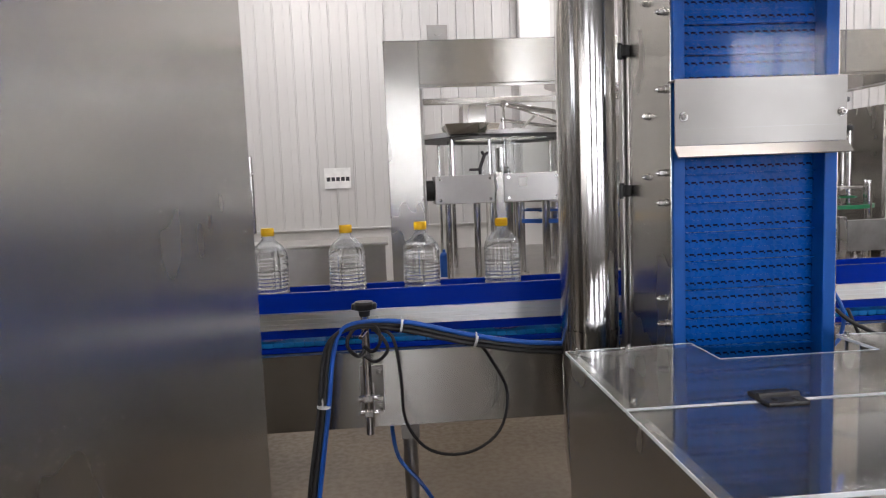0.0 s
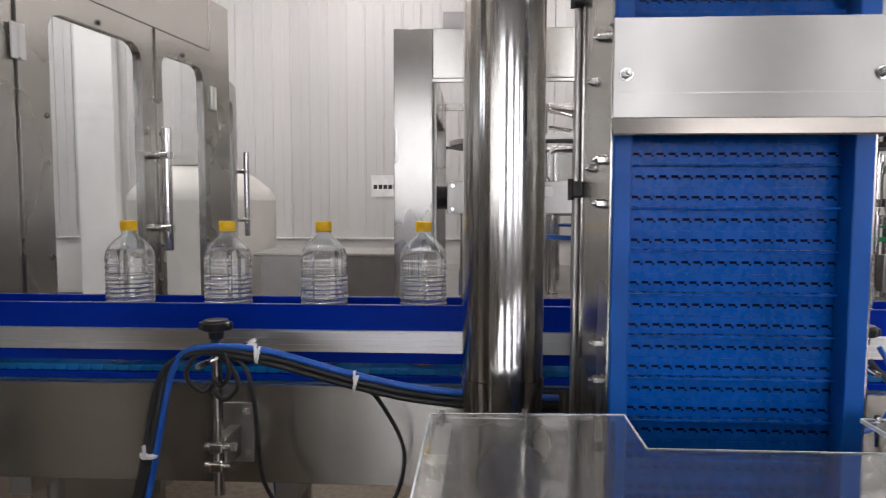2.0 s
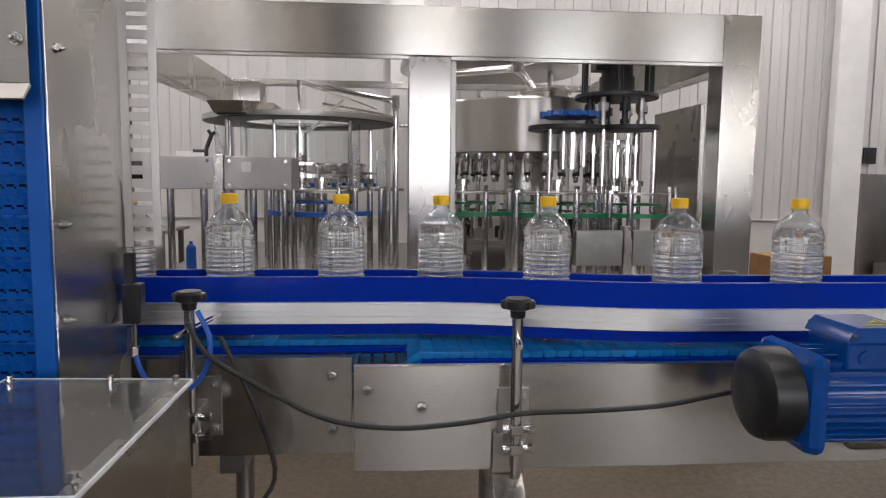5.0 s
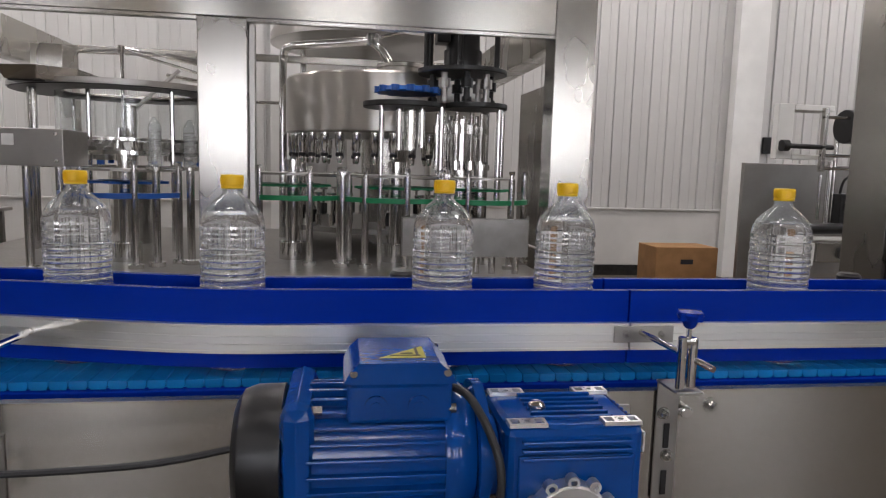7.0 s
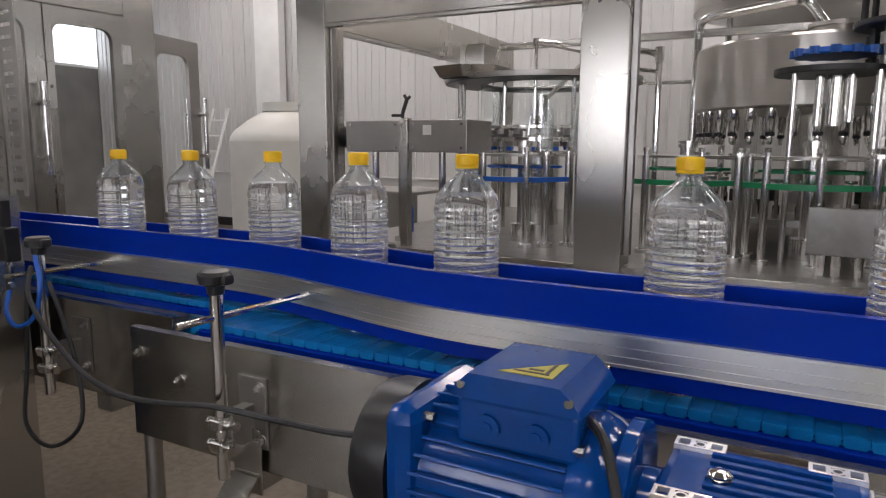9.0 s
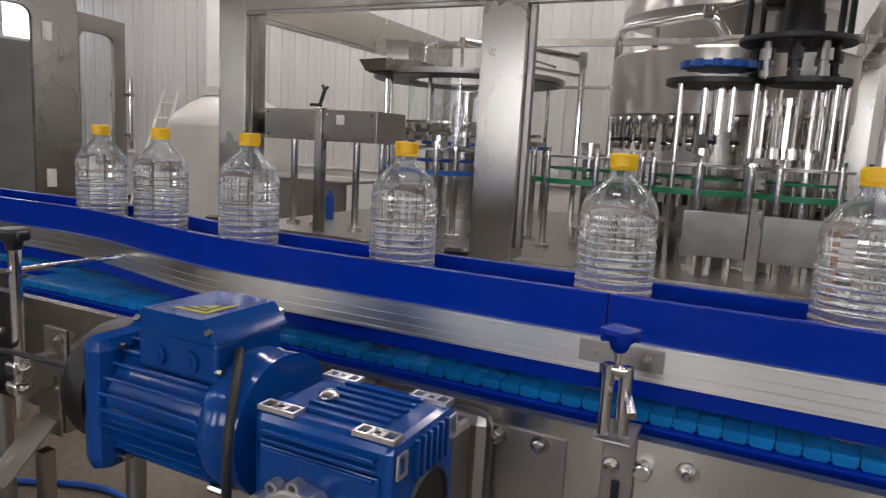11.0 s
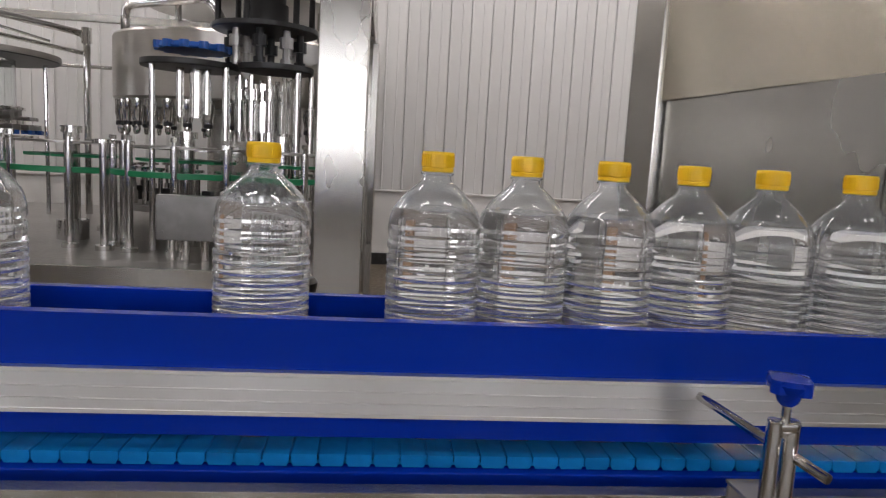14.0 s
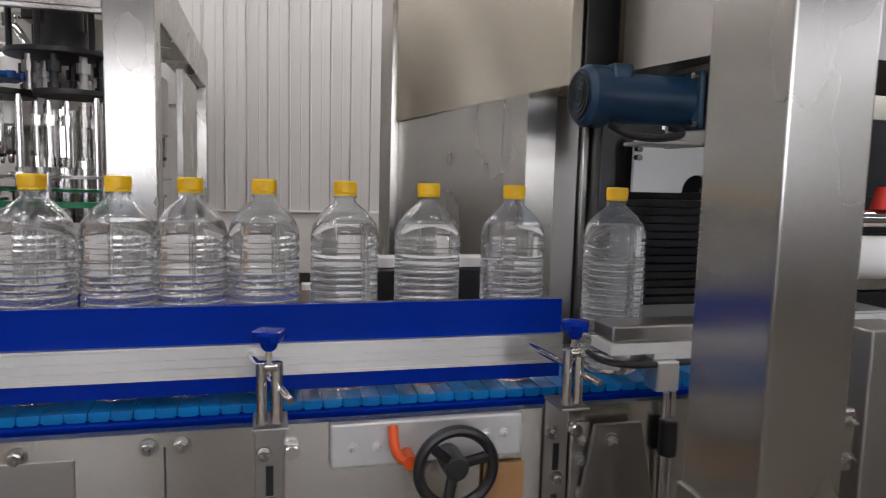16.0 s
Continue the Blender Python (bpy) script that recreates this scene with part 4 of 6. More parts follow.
for ya, yb, wy0, wy1, hinge_y in ((2.688, 3.438, 2.83, 3.372, 2.686), (3.482, 3.976, 3.525, 3.89, 3.978)):
    m = Mesh()
    frame_yz(m, GX - 0.03, GX + 0.012, ya, yb, 0.72, 2.165, wy0, wy1, 0.85, 2.07)
    d = part("door", m, STEEL, gd)
    door_fittings(d, ya, yb, wy0, wy1, 2.07, GX, hinge_y)


def tube_handle(y, z0, z1, x0, x1, r):
    return Mesh().cyl((x1, y, z0), (x1, y, z1), r, 18, bevel=0.003).cyl((x0, y, z0 + 0.1), (x1 + 0.01, y, z0 + 0.1), r * 0.75, 14).cyl((x0, y, z1 - 0.12), (x1 + 0.01, y, z1 - 0.12), r * 0.75, 14).cyl((x1 - 0.02, y, z0 + 0.1), (x1 + 0.018, y, z0 + 0.1), r * 1.15, 16).cyl((x1 - 0.02, y, z1 - 0.12), (x1 + 0.018, y, z1 - 0.12), r * 1.15, 16)


part("handle", tube_handle(3.42, 1.18, 1.72, GX + 0.012, GX + 0.09, 0.022), CHROME, gd, "polished tube handle")
# the back door stands open, past the corner post
leaf = Matrix.Translation((-1.156, 4.196, 0)) @ Matrix.Rotation(math.atan2(0.155, 0.455), 4, "Z")
m = Mesh()
frame_yz(m, -0.015, 0.015, 0.0, 0.482, 0.72, 2.10, 0.03, 0.365, 0.85, 1.985)
bmesh.ops.transform(m.bm, matrix=leaf, verts=m.bm.verts[:])
back_door = part("back_door", m, STEEL_DULL, gd, "open grey door leaf with a clear window")
m = Mesh().box(-0.003, 0.026, 0.846, 0.003, 0.369, 1.989)
bmesh.ops.transform(m.bm, matrix=leaf, verts=m.bm.verts[:])
part("pane", m, GLASS, back_door, "clear plastic window")
for side in (1, -1):
    m = tube_handle(0.455, 1.18, 1.70, 0.0, 0.075, 0.017)
    bmesh.ops.transform(m.bm, matrix=leaf @ Matrix.Diagonal((side, 1, 1, 1)), verts=m.bm.verts[:])
    part("handle", m, CHROME, back_door, "polished tube handle")
part("base", Mesh().box(GX - 1.4, 2.5, 0, GX - 0.085, 4.17, 0.70, 0.004), STEEL_DULL, gd)
part("back_panel", Mesh().box(GX - 1.45, 1.3, 0.0, GX - 1.42, 4.17, 2.44), STEEL_DULL, gd)
inner = Mesh()
for k in range(10):
    x, y = GX - 0.24 - 0.07 * (k % 3), 2.30 + 0.075 * k
    inner.cyl((x, y, 0.7), (x, y, 1.62), 0.009, 10).cyl((x, y, 1.3 + 0.03 * (k % 2)), (x, y, 1.42), 0.016, 10)
inner.box(GX - 0.42, 2.25, 1.20, GX - 0.2, 3.02, 1.215).box(GX - 0.42, 2.25, 1.03, GX - 0.2, 3.02, 1.045).box(GX - 0.44, 2.22, 0.7005, GX - 0.18, 3.05, 0.73).box(GX - 0.40, 2.25, 1.5, GX - 0.22, 3.0, 1.53)
part("labelling_head", inner, CHROME, gd, "cluster of polished rods and nozzles")
# the enclosure stands slightly askew to the line
gd.location, gd.rotation_euler = (-1.3235, 3.43, 0), (0, 0, radians(-6.66))

# ---- filling machine: frame ----
ff = thing("filling_portal", "wide brushed stainless portal frame round the filling machine", "portal", at=(2.0, 5.9, 0))
YF, YB = 4.6, 7.9
for x0, x1 in ((-0.08, 0.156), (1.852, 2.11), (3.81, 4.05)):
    part("post", Mesh().box(x0, YF, 0.0, x1, YF + 0.2, 2.134 if x0 > 1 and x0 < 3 else 2.43, 0.006), STEEL, ff)
part("front_beam", Mesh().box(0.1565, YF + 0.003, 2.135, 3.8095, YF + 0.16, 2.43, 0.005).box(0.157, YF + 0.004, 2.116, 1.851, YF + 0.02, 2.134).box(2.111, YF + 0.004, 2.116, 3.809, YF + 0.02, 2.134), STEEL_H, ff)
for x0, x1 in ((-0.08, 0.08), (3.88, 4.05)):
    part("side_beam", Mesh().box(x0, YF + 0.201, 2.135, x1, YB - 0.2, 2.43, 0.005), STEEL, ff)
    part("rear_post", Mesh().box(x0, YB - 0.199, 0.0, x1, YB, 2.43, 0.005), STEEL, ff)
part("rear_beam", Mesh().box(0.081, YB - 0.1, 2.36, 3.879, YB - 0.05, 2.43, 0.004).box(0.081, YB - 0.1, 1.95, 3.879, YB - 0.06, 1.98, 0.004), STEEL_H, ff)
for x0, x1 in ((2.112, 2.145), (0.158, 0.175)):
    part("door_strip", Mesh().box(x0, YF + 0.05, 0.78, x1, YF + 0.1, 2.115, 0.003), STEEL_DULL, ff)
part("side_door", Mesh().box(4.052, 5.4, 0.8, 4.09, 6.3, 1.98, 0.004).box(4.05, 5.4, 0.0, 4.085, 6.3, 0.78), STEEL, ff, "open stainless side door")
part("top_bracket", Mesh().box(0.22, YF + 0.01, 2.4305, 0.36, YF + 0.02, 2.53, 0.003).cyl((0.29, YF + 0.01, 2.48), (0.29, YF, 2.48), 0.025, 14), STEEL_DULL, ff)
dk = thing("machine_table", "low stainless machine table with a bent front edge", "machine base", at=(2.0, 6.2, 0))
part("top", Mesh().box(0.157, YF + 0.02, 0.70, 1.851, YF + 0.201, 0.72, 0.003).box(2.111, YF + 0.02, 0.70, 3.809, YF + 0.201, 0.72, 0.003).box(0.081, YF + 0.202, 0.70, 3.879, YB - 0.201, 0.72, 0.003), STEEL_DULL, dk)
part("skirt", Mesh().box(0.157, YF + 0.012, 0.50, 1.851, YF + 0.019, 0.72, 0.002).box(2.111, YF + 0.012, 0.50, 3.809, YF + 0.019, 0.72, 0.002), STEEL_H, dk)
part("base", Mesh().box(0.1, YF + 0.25, 0.06, 3.87, YB - 0.25, 0.699), STEEL_DULL, dk)

# ---- filling carousel ----
TX, TY = 2.99, 6.68
fc = thing("filling_carousel", "round stainless filling tank with a ring of filling valves", "filling machine", at=(TX, TY, 0.72))
part("tank", Mesh().lathe([(0.60, 1.612), (0.825, 1.615), (0.85, 1.632), (0.85, 2.052), (0.84, 2.068), (0.6, 2.09), (0.3, 2.105), (0.05, 2.11)], (TX, TY, 0), 72), STEEL_TANK, fc)
part("manhole", Mesh().lathe([(0.2, 2.08), (0.2, 2.15), (0.215, 2.155), (0.215, 2.18), (0.03, 2.195)], (TX + 0.1, TY - 0.3, 0), 36), STEEL_TANK, fc)
vm = Mesh().lathe([(0.012, 1.38), (0.02, 1.40), (0.02, 1.43), (0.028, 1.44), (0.028, 1.50), (0.036, 1.52), (0.036, 1.615)], (0, 0, 0), 14).data("filling_valve", CHROME)
vr = Mesh().lathe([(0.027, 1.435), (0.031, 1.44), (0.031, 1.46), (0.027, 1.465)], (0, 0, 0), 12).data("valve_seal", BLACK)
for k in range(36):
    a = 2 * math.pi * k / 36
    ob = new("filling_valve", vm)
    ob.parent, ob.location = fc, (0.80 * math.cos(a), 0.80 * math.sin(a), -0.72)
    o2 = new("valve_seal", vr)
    o2.parent = ob
part("column", Mesh().cyl((TX, TY, 0.721), (TX, TY, 1.60), 0.2, 32), STEEL, fc)
part("bottle_ring", Mesh().lathe([(0.70, 1.28), (0.86, 1.28), (0.86, 1.295), (0.70, 1.295)], (TX, TY, 0), 48, close=False), CHROME, fc)
part("lower_disc", Mesh().lathe([(0.3, 0.86), (0.86, 0.86), (0.86, 0.90), (0.3, 0.90)], (TX, TY, 0), 48), STEEL_DULL, fc)
lift = Mesh().cyl((0, 0, 0.90), (0, 0, 1.14), 0.014, 10).cyl((0, 0, 1.14), (0, 0, 1.16), 0.04, 14).cyl((0, 0, 0.90), (0, 0, 0.99), 0.024, 10).data("lift_cylinder", CHROME)
for k in range(36):
    a = 2 * math.pi * (k + 0.5) / 36
    ob = new("lift_cylinder", lift)
    ob.parent, ob.location = fc, (0.79 * math.cos(a), 0.79 * math.sin(a), -0.72)
for k in range(14):
    a = 2 * math.pi * k / 14 + 0.2
    part("lift_bracket", Mesh().box(0.70, -0.03, 0.92, 0.78, 0.03, 1.02, 0.004, Matrix.Translation((TX, TY, 0)) @ Matrix.Rotation(a, 4, "Z")), DARK, fc)
pipe_ = thing("product_pipe", "bent polished product pipe over the filling tank", "pipe", at=(2.13, 6.2, 0.72))
part("pipe", Mesh().pipe([(2.09, 6.9, 0.72), (2.09, 6.93, 2.37), (2.86, 6.4, 2.37), (2.98, 6.35, 2.18)], 0.034, 0.1, 14), CHROME, pipe_)
part("valve", Mesh().cyl((2.84, 6.4, 2.33), (2.84, 6.4, 2.42), 0.05, 14).cyl((2.90, 6.4, 2.40), (3.1, 6.42, 2.46), 0.012, 10), CHROME, pipe_)
pipe_ = thing("supply_pipe", "thin bent polished pipe on the machine table", "pipe", at=(1.95, 6.9, 0.72))
part("pipe", Mesh().pipe([(1.79, 6.95, 0.72), (1.79, 6.95, 2.13), (1.1, 7.05, 2.26)], 0.028, 0.08, 12), CHROME, pipe_)
part("elbow", Mesh().cyl((1.79, 6.95, 2.06), (1.79, 6.95, 2.18), 0.04, 14).cyl((1.79, 6.95, 1.98), (1.1, 7.05, 2.1), 0.018, 10), CHROME, pipe_)
sv = thing("storage_vessel", "domed stainless storage vessel behind the filler", "vessel", at=(2.6, 8.5, 0))
part("shell", Mesh().lathe([(1.0, 2.60), (1.0, 2.68), (0.96, 2.76), (0.75, 2.90), (0.4, 2.99), (0.05, 3.02)], (2.85, 8.2, 0), 48), STEEL_TANK, sv)
for lx, ly in ((2.2, 7.95), (3.5, 7.95), (2.85, 9.0)):
    part("leg", Mesh().cyl((lx, ly, 0), (lx, ly, 2.61), 0.03), STEEL, sv)

# ---- transfer posts, plates and guides ----
tp = Mesh().cyl((0, 0, 0.721), (0, 0, 1.31), 0.022, 14).cyl((0, 0, 0.721), (0, 0, 0.745), 0.045, 16).cyl((0, 0, 1.31), (0, 0, 1.335), 0.013, 10).cyl((0, 0, 1.335), (0, 0, 1.36), 0.02, 6).data("support_post", CHROME)


def star_unit(name, cx, cy, r, n, label, guide, a0, a1):
    s = thing(name, label, "star wheel", "star wheels", (cx, cy, 0.72))
    part("plate", Mesh().lathe([(r * 0.25, 1.298), (r, 1.298), (r, 1.312), (r * 0.25, 1.312)], (cx, cy, 0), 40), STEEL_DULL, s)
    w = Mesh()
    for zc in (1.13, 1.22):
        poly = []
        for k in range(n * 4):
            a = 2 * math.pi * k / (n * 4)
            rr = r * (0.86 if k % 4 in (0, 1) else 0.66)
            poly.append((cx + rr * math.cos(a), cy + rr * math.sin(a)))
        av = [w.bm.verts.new((x, y, zc)) for x, y in poly]
        bv = [w.bm.verts.new((x, y, zc + 0.016)) for x, y in poly]
        for i in range(len(poly)):
            j = (i + 1) % len(poly)
            w.bm.faces.new((av[i], av[j], bv[j], bv[i]))
        w.bm.faces.new(av[::-1]), w.bm.faces.new(bv)
    part("star", w, GREEN if guide is GREEN else BLUE_PAD, s, "plastic star disc")
    part("shaft", Mesh().cyl((cx, cy, 0.721), (cx, cy, 1.36), 0.045, 20).cyl((cx, cy, 0.721), (cx, cy, 0.84), 0.09, 24).cyl((cx, cy, 1.36), (cx, cy, 1.40), 0.06, 18), CHROME, s)
    g = Mesh()
    ang = spread(a0, a1, 14)
    pts = [(cx + (r + 0.05) * math.cos(a), cy + (r + 0.05) * math.sin(a)) for a in ang]
    out = [(cx + (r + 0.085) * math.cos(a), cy + (r + 0.085) * math.sin(a)) for a in ang]
    rows = [[g.bm.verts.new((q[0], q[1], z)) for q, z in ((u, 1.14), (v, 1.14), (v, 1.17), (u, 1.17))] for u, v in zip(pts, out)]
    for a, b in zip(rows, rows[1:]):
        for i in range(4):
            g.bm.faces.new((a[i], a[(i + 1) % 4], b[(i + 1) % 4], b[i]))
    g.bm.faces.new(rows[0][::-1]), g.bm.faces.new(rows[-1])
    part("guide", g, guide, s, "green plastic guide" if guide is GREEN else "blue plastic guide")
    for a in (a0, (a0 * 2 + a1) / 3, (a0 + 2 * a1) / 3, a1):
        ob = new("support_post", tp)
        ob.parent, ob.location = s, ((r + 0.068) * math.cos(a), (r + 0.068) * math.sin(a), -0.72)
    return s


star_unit("star_wheel", 2.28, 5.52, 0.30, 8, "star wheel with a green guide between rinser and filler", GREEN, math.pi * 1.05, math.pi * 1.9)
star_unit("star_wheel", 2.98, 5.42, 0.33, 8, "star wheel with a green guide before the filler", GREEN, math.pi * 1.1, math.pi * 1.75)
star_unit("star_wheel", 3.55, 5.35, 0.24, 6, "small star wheel with a green guide at the capper", GREEN, math.pi * 1.05, math.pi * 1.98)
star_unit("star_wheel", 1.25, 5.35, 0.30, 8, "star wheel with a blue guide before the rinser", BLUE_PAD, math.pi * 1.1, math.pi * 1.9)
for k, (px, py) in enumerate(((1.68, 5.2), (1.78, 5.35), (2.62, 5.12), (2.66, 5.3), (3.28, 5.1), (0.85, 5.45), (0.95, 5.25), (1.72, 5.7), (2.3, 5.95), (1.5, 5.1))):
    solo("guide_post", Mesh().cyl((px, py, 0.721), (px, py, 1.31), 0.024, 14).cyl((px, py, 0.721), (px, py, 0.75), 0.05, 16).cyl((px, py, 1.31), (px, py, 1.33), 0.06, 16), CHROME, "upright polished guide post on the machine table", "post", "guide posts")

# ---- capping head ----
CX, CY = 3.42, 5.45
ch = thing("capping_head", "capping turret of chrome columns and dark rotating discs", "capper", at=(CX, CY, 0.72))
part("base_column", Mesh().cyl((CX, CY, 0.721), (CX, CY, 1.30), 0.075, 24).cyl((CX, CY, 1.27), (CX, CY, 1.70), 0.088, 32).cyl((CX, CY, 1.24), (CX, CY, 1.28), 0.12, 24).cyl((CX, CY, 1.60), (CX, CY, 1.63), 0.1, 24), CHROME, ch)
part("lower_disc", Mesh().lathe([(0.05, 1.755), (0.27, 1.755), (0.275, 1.762), (0.275, 1.79), (0.05, 1.79)], (3.02, CY - 0.1, 0), 40), DARK, ch, "dark metal disc")
part("lower_disc", Mesh().lathe([(0.05, 1.765), (0.21, 1.765), (0.215, 1.772), (0.215, 1.80), (0.05, 1.80)], (3.5, CY - 0.1, 0), 40), DARK, ch, "dark metal disc")
part("upper_disc", Mesh().lathe([(0.05, 2.0), (0.30, 2.0), (0.305, 2.006), (0.305, 2.03), (0.05, 2.03)], (CX, CY, 0), 40), DARK, ch, "dark metal disc")
wheel = Mesh().lathe([(0.05, 1.85), (0.19, 1.85), (0.2, 1.86), (0.19, 1.885), (0.05, 1.885)], (3.04, CY - 0.12, 0), 36)
hwheel = part("handwheel", wheel, BLUE_PAD, ch, "blue lobed wheel")
lobe = Mesh().cyl((0, 0, 1.85), (0, 0, 1.89), 0.026, 12).data("lobe", BLUE_PAD)
for k in range(12):
    a = 2 * math.pi * k / 12
    piece("lobe", lobe, hwheel, 3.04 + 0.195 * math.cos(a), CY - 0.12 + 0.195 * math.sin(a), 0)
for k in range(6):
    a = 2 * math.pi * k / 6 + 0.3
    x, y = CX + 0.27 * math.cos(a), CY + 0.27 * math.sin(a)
    part("tie_rod", Mesh().cyl((x, y, 2.03), (x, y, 2.48), 0.018, 10), BLACK, ch, "black tie rod")
part("drive_motor", Mesh().cyl((CX, CY, 2.03), (CX, CY, 2.16), 0.13, 24).cyl((CX, CY, 2.16), (CX, CY, 2.5), 0.115, 24).box(CX - 0.19, CY - 0.1, 2.2, CX - 0.1, CY + 0.05, 2.42, 0.01), BLACK, ch)
part("top_plate", Mesh().lathe([(0.05, 2.48), (0.30, 2.48), (0.30, 2.505), (0.05, 2.505)], (CX, CY, 0), 32), DARK, ch)
for k in range(8):
    a = 2 * math.pi * k / 8
    x, y = CX + 0.20 * math.cos(a), CY + 0.20 * math.sin(a)
    part("spindle", Mesh().cyl((x, y, 1.80), (x, y, 2.0), 0.022, 12).cyl((x, y, 1.90), (x, y, 1.96), 0.04, 12).cyl((x, y, 1.81), (x, y, 1.84), 0.034, 12), STEEL_DULL if k % 2 else BLACK, ch)
for x, y, z0, r in ((3.64, CY - 0.22, 1.15, 0.02), (3.70, CY - 0.05, 1.3, 0.018), (3.25, CY - 0.25, 1.05, 0.02), (3.06, CY - 0.12, 1.48, 0.045), (2.98, CY - 0.18, 1.48, 0.022), (3.13, CY - 0.18, 1.5, 0.022), (2.86, CY - 0.28, 0.721, 0.016), (3.60, CY + 0.05, 1.0, 0.03)):
    part("column", Mesh().cyl((x, y, z0), (x, y, 1.76), r, 14), CHROME, ch)
for k in range(10):
    a = 2 * math.pi * k / 10
    x, y = CX + 0.16 * math.cos(a), CY + 0.16 * math.sin(a)
    part("capping_spindle", Mesh().cyl((x, y, 1.38), (x, y, 1.74), 0.015, 10).cyl((x, y, 1.36), (x, y, 1.42), 0.03, 12).cyl((x, y, 1.6), (x, y, 1.66), 0.03, 10), CHROME, ch)
cp = thing("front_cover_plate", "bolted grey stainless cover plates on the machine table", "cover", at=(3.4, 4.9, 0.72))
for x0, x1 in ((2.98, 3.30), (3.37, 3.77)):
    m = Mesh().box(x0, 4.85, 0.83, x1, 4.93, 1.065, 0.004)
    for bx in (x0 + 0.03, x1 - 0.03):
        for bz in (0.87, 1.025):
            m.cyl((bx, 4.85, bz), (bx, 4.845, bz), 0.011, 10)
    part("plate", m, GUARD_STEEL, cp)
part("post", Mesh().box(3.305, 4.845, 0.721, 3.365, 4.935, 1.095, 0.004), STEEL, cp)
for x in (3.05, 3.12, 3.22, 3.45, 3.55, 3.7):
    part("foot", Mesh().cyl((x, 4.89, 0.721), (x, 4.89, 0.83), 0.022, 12), CHROME, cp)

# ---- rinser ----
RX, RY = 0.98, 6.38
rs = thing("rinser_carousel", "bottle rinser carousel with gripper arms and a clear guard", "rinser", at=(RX, RY, 0.72))
part("column", Mesh().cyl((RX, RY, 0.721), (RX, RY, 1.30), 0.16, 28).cyl((RX, RY, 1.30), (RX, RY, 1.78), 0.05, 18).cyl((RX, RY, 1.42), (RX, RY, 1.50), 0.13, 24), CHROME, rs)
part("ring", Mesh().lathe([(0.44, 1.40), (0.56, 1.40), (0.56, 1.43), (0.44, 1.43)], (RX, RY, 0), 48, close=False).lathe([(0.60, 1.30), (0.64, 1.30), (0.64, 1.32), (0.60, 1.32)], (RX, RY, 0), 48, close=False).lathe([(0.54, 1.50), (0.56, 1.50), (0.56, 1.52), (0.54, 1.52)], (RX, RY, 0), 48, close=False), CHROME, rs)
grip = Mesh().box(0.44, -0.018, 1.43, 0.64, 0.018, 1.455, 0.004).box(0.60, -0.03, 1.36, 0.66, 0.03, 1.40, 0.004).cyl((0.52, 0, 1.36), (0.52, 0, 1.53), 0.014, 10).box(0.47, -0.03, 1.455, 0.53, 0.03, 1.49, 0.004).data("gripper", STEEL_DULL)
gpad = Mesh().box(0.64, -0.022, 1.33, 0.67, 0.022, 1.36, 0.003).data("gripper_pad", BLUE_PAD)
for k in range(24):
    ob = new("gripper", grip)
    ob.parent, ob.matrix_basis = rs, Matrix.Translation((0, 0, -0.72)) @ Matrix.Rotation(2 * math.pi * k / 24, 4, "Z")
    o2 = new("gripper_pad", gpad)
    o2.parent = ob
part("clear_guard", Mesh().lathe([(0.50, 1.53), (0.50, 1.86), (0.504, 1.86), (0.504, 1.53)], (RX, RY, 0), 48, close=False), GLASS, rs, "clear plastic cylinder guard")
part("hood_ring", Mesh().lathe([(0.45, 1.862), (0.80, 1.862), (0.80, 1.90), (0.795, 1.90), (0.79, 1.87), (0.45, 1.87)], (RX, RY, 0), 56, close=False), STEEL_DULL, rs, "thin stainless drip ring")
# dark sheet added below the drip ring, its colour standing in for shade
part("ring_underside", Mesh().lathe([(0.46, 1.855), (0.79, 1.855), (0.79, 1.861), (0.46, 1.861)], (RX, RY, 0), 56, close=False), DARK, rs, "dark sheet standing in for shade underneath")
for a in (0.6, 2.5, 3.9, 5.4):
    px, py = RX + 0.70 * math.cos(a), RY + 0.70 * math.sin(a)
    part("ring_post", Mesh().cyl((px, py, 0.721), (px, py, 1.855), 0.016, 12), CHROME, rs)
part("mast", Mesh().cyl((0.99, 6.2, 1.50), (0.99, 6.2, 2.18), 0.014, 12).cyl((0.99, 6.2, 2.14), (0.99, 6.2, 2.20), 0.026, 12).cyl((0.99, 6.2, 1.45), (0.99, 6.2, 1.60), 0.06, 20, 0.04), CHROME, rs)
part("spray_arm", Mesh().tube([(0.70, 6.1, 1.88), (0.71, 6.1, 2.10), (0.78, 6.12, 2.145), (0.99, 6.2, 2.165)], 0.009, 8), CHROME, rs)
part("spray_arm", Mesh().tube([(0.99, 6.2, 2.17), (1.33, 6.49, 2.10), (1.62, 6.72, 2.03)], 0.011, 8), CHROME, rs)
part("spray_arm", Mesh().tube([(0.99, 6.2, 2.19), (1.3, 6.42, 2.16), (1.77, 6.93, 2.15)], 0.008, 8), CHROME, rs)
part("slanted_strut", Mesh().box(-0.025, -0.012, 0, 0.025, 0.012, 0.51, 0.003, Matrix.Translation((0.96, 6.47, 1.73)) @ Vector((0.372, 0.022, 0.347)).to_track_quat("Z", "Y").to_matrix().to_4x4()), STEEL_DULL, rs)
rh = thing("drip_hood", "angled stainless drip hood with its underside shade as a dark sheet", "hood", at=(0.65, 5.75, 0.72))
hm = Mesh()
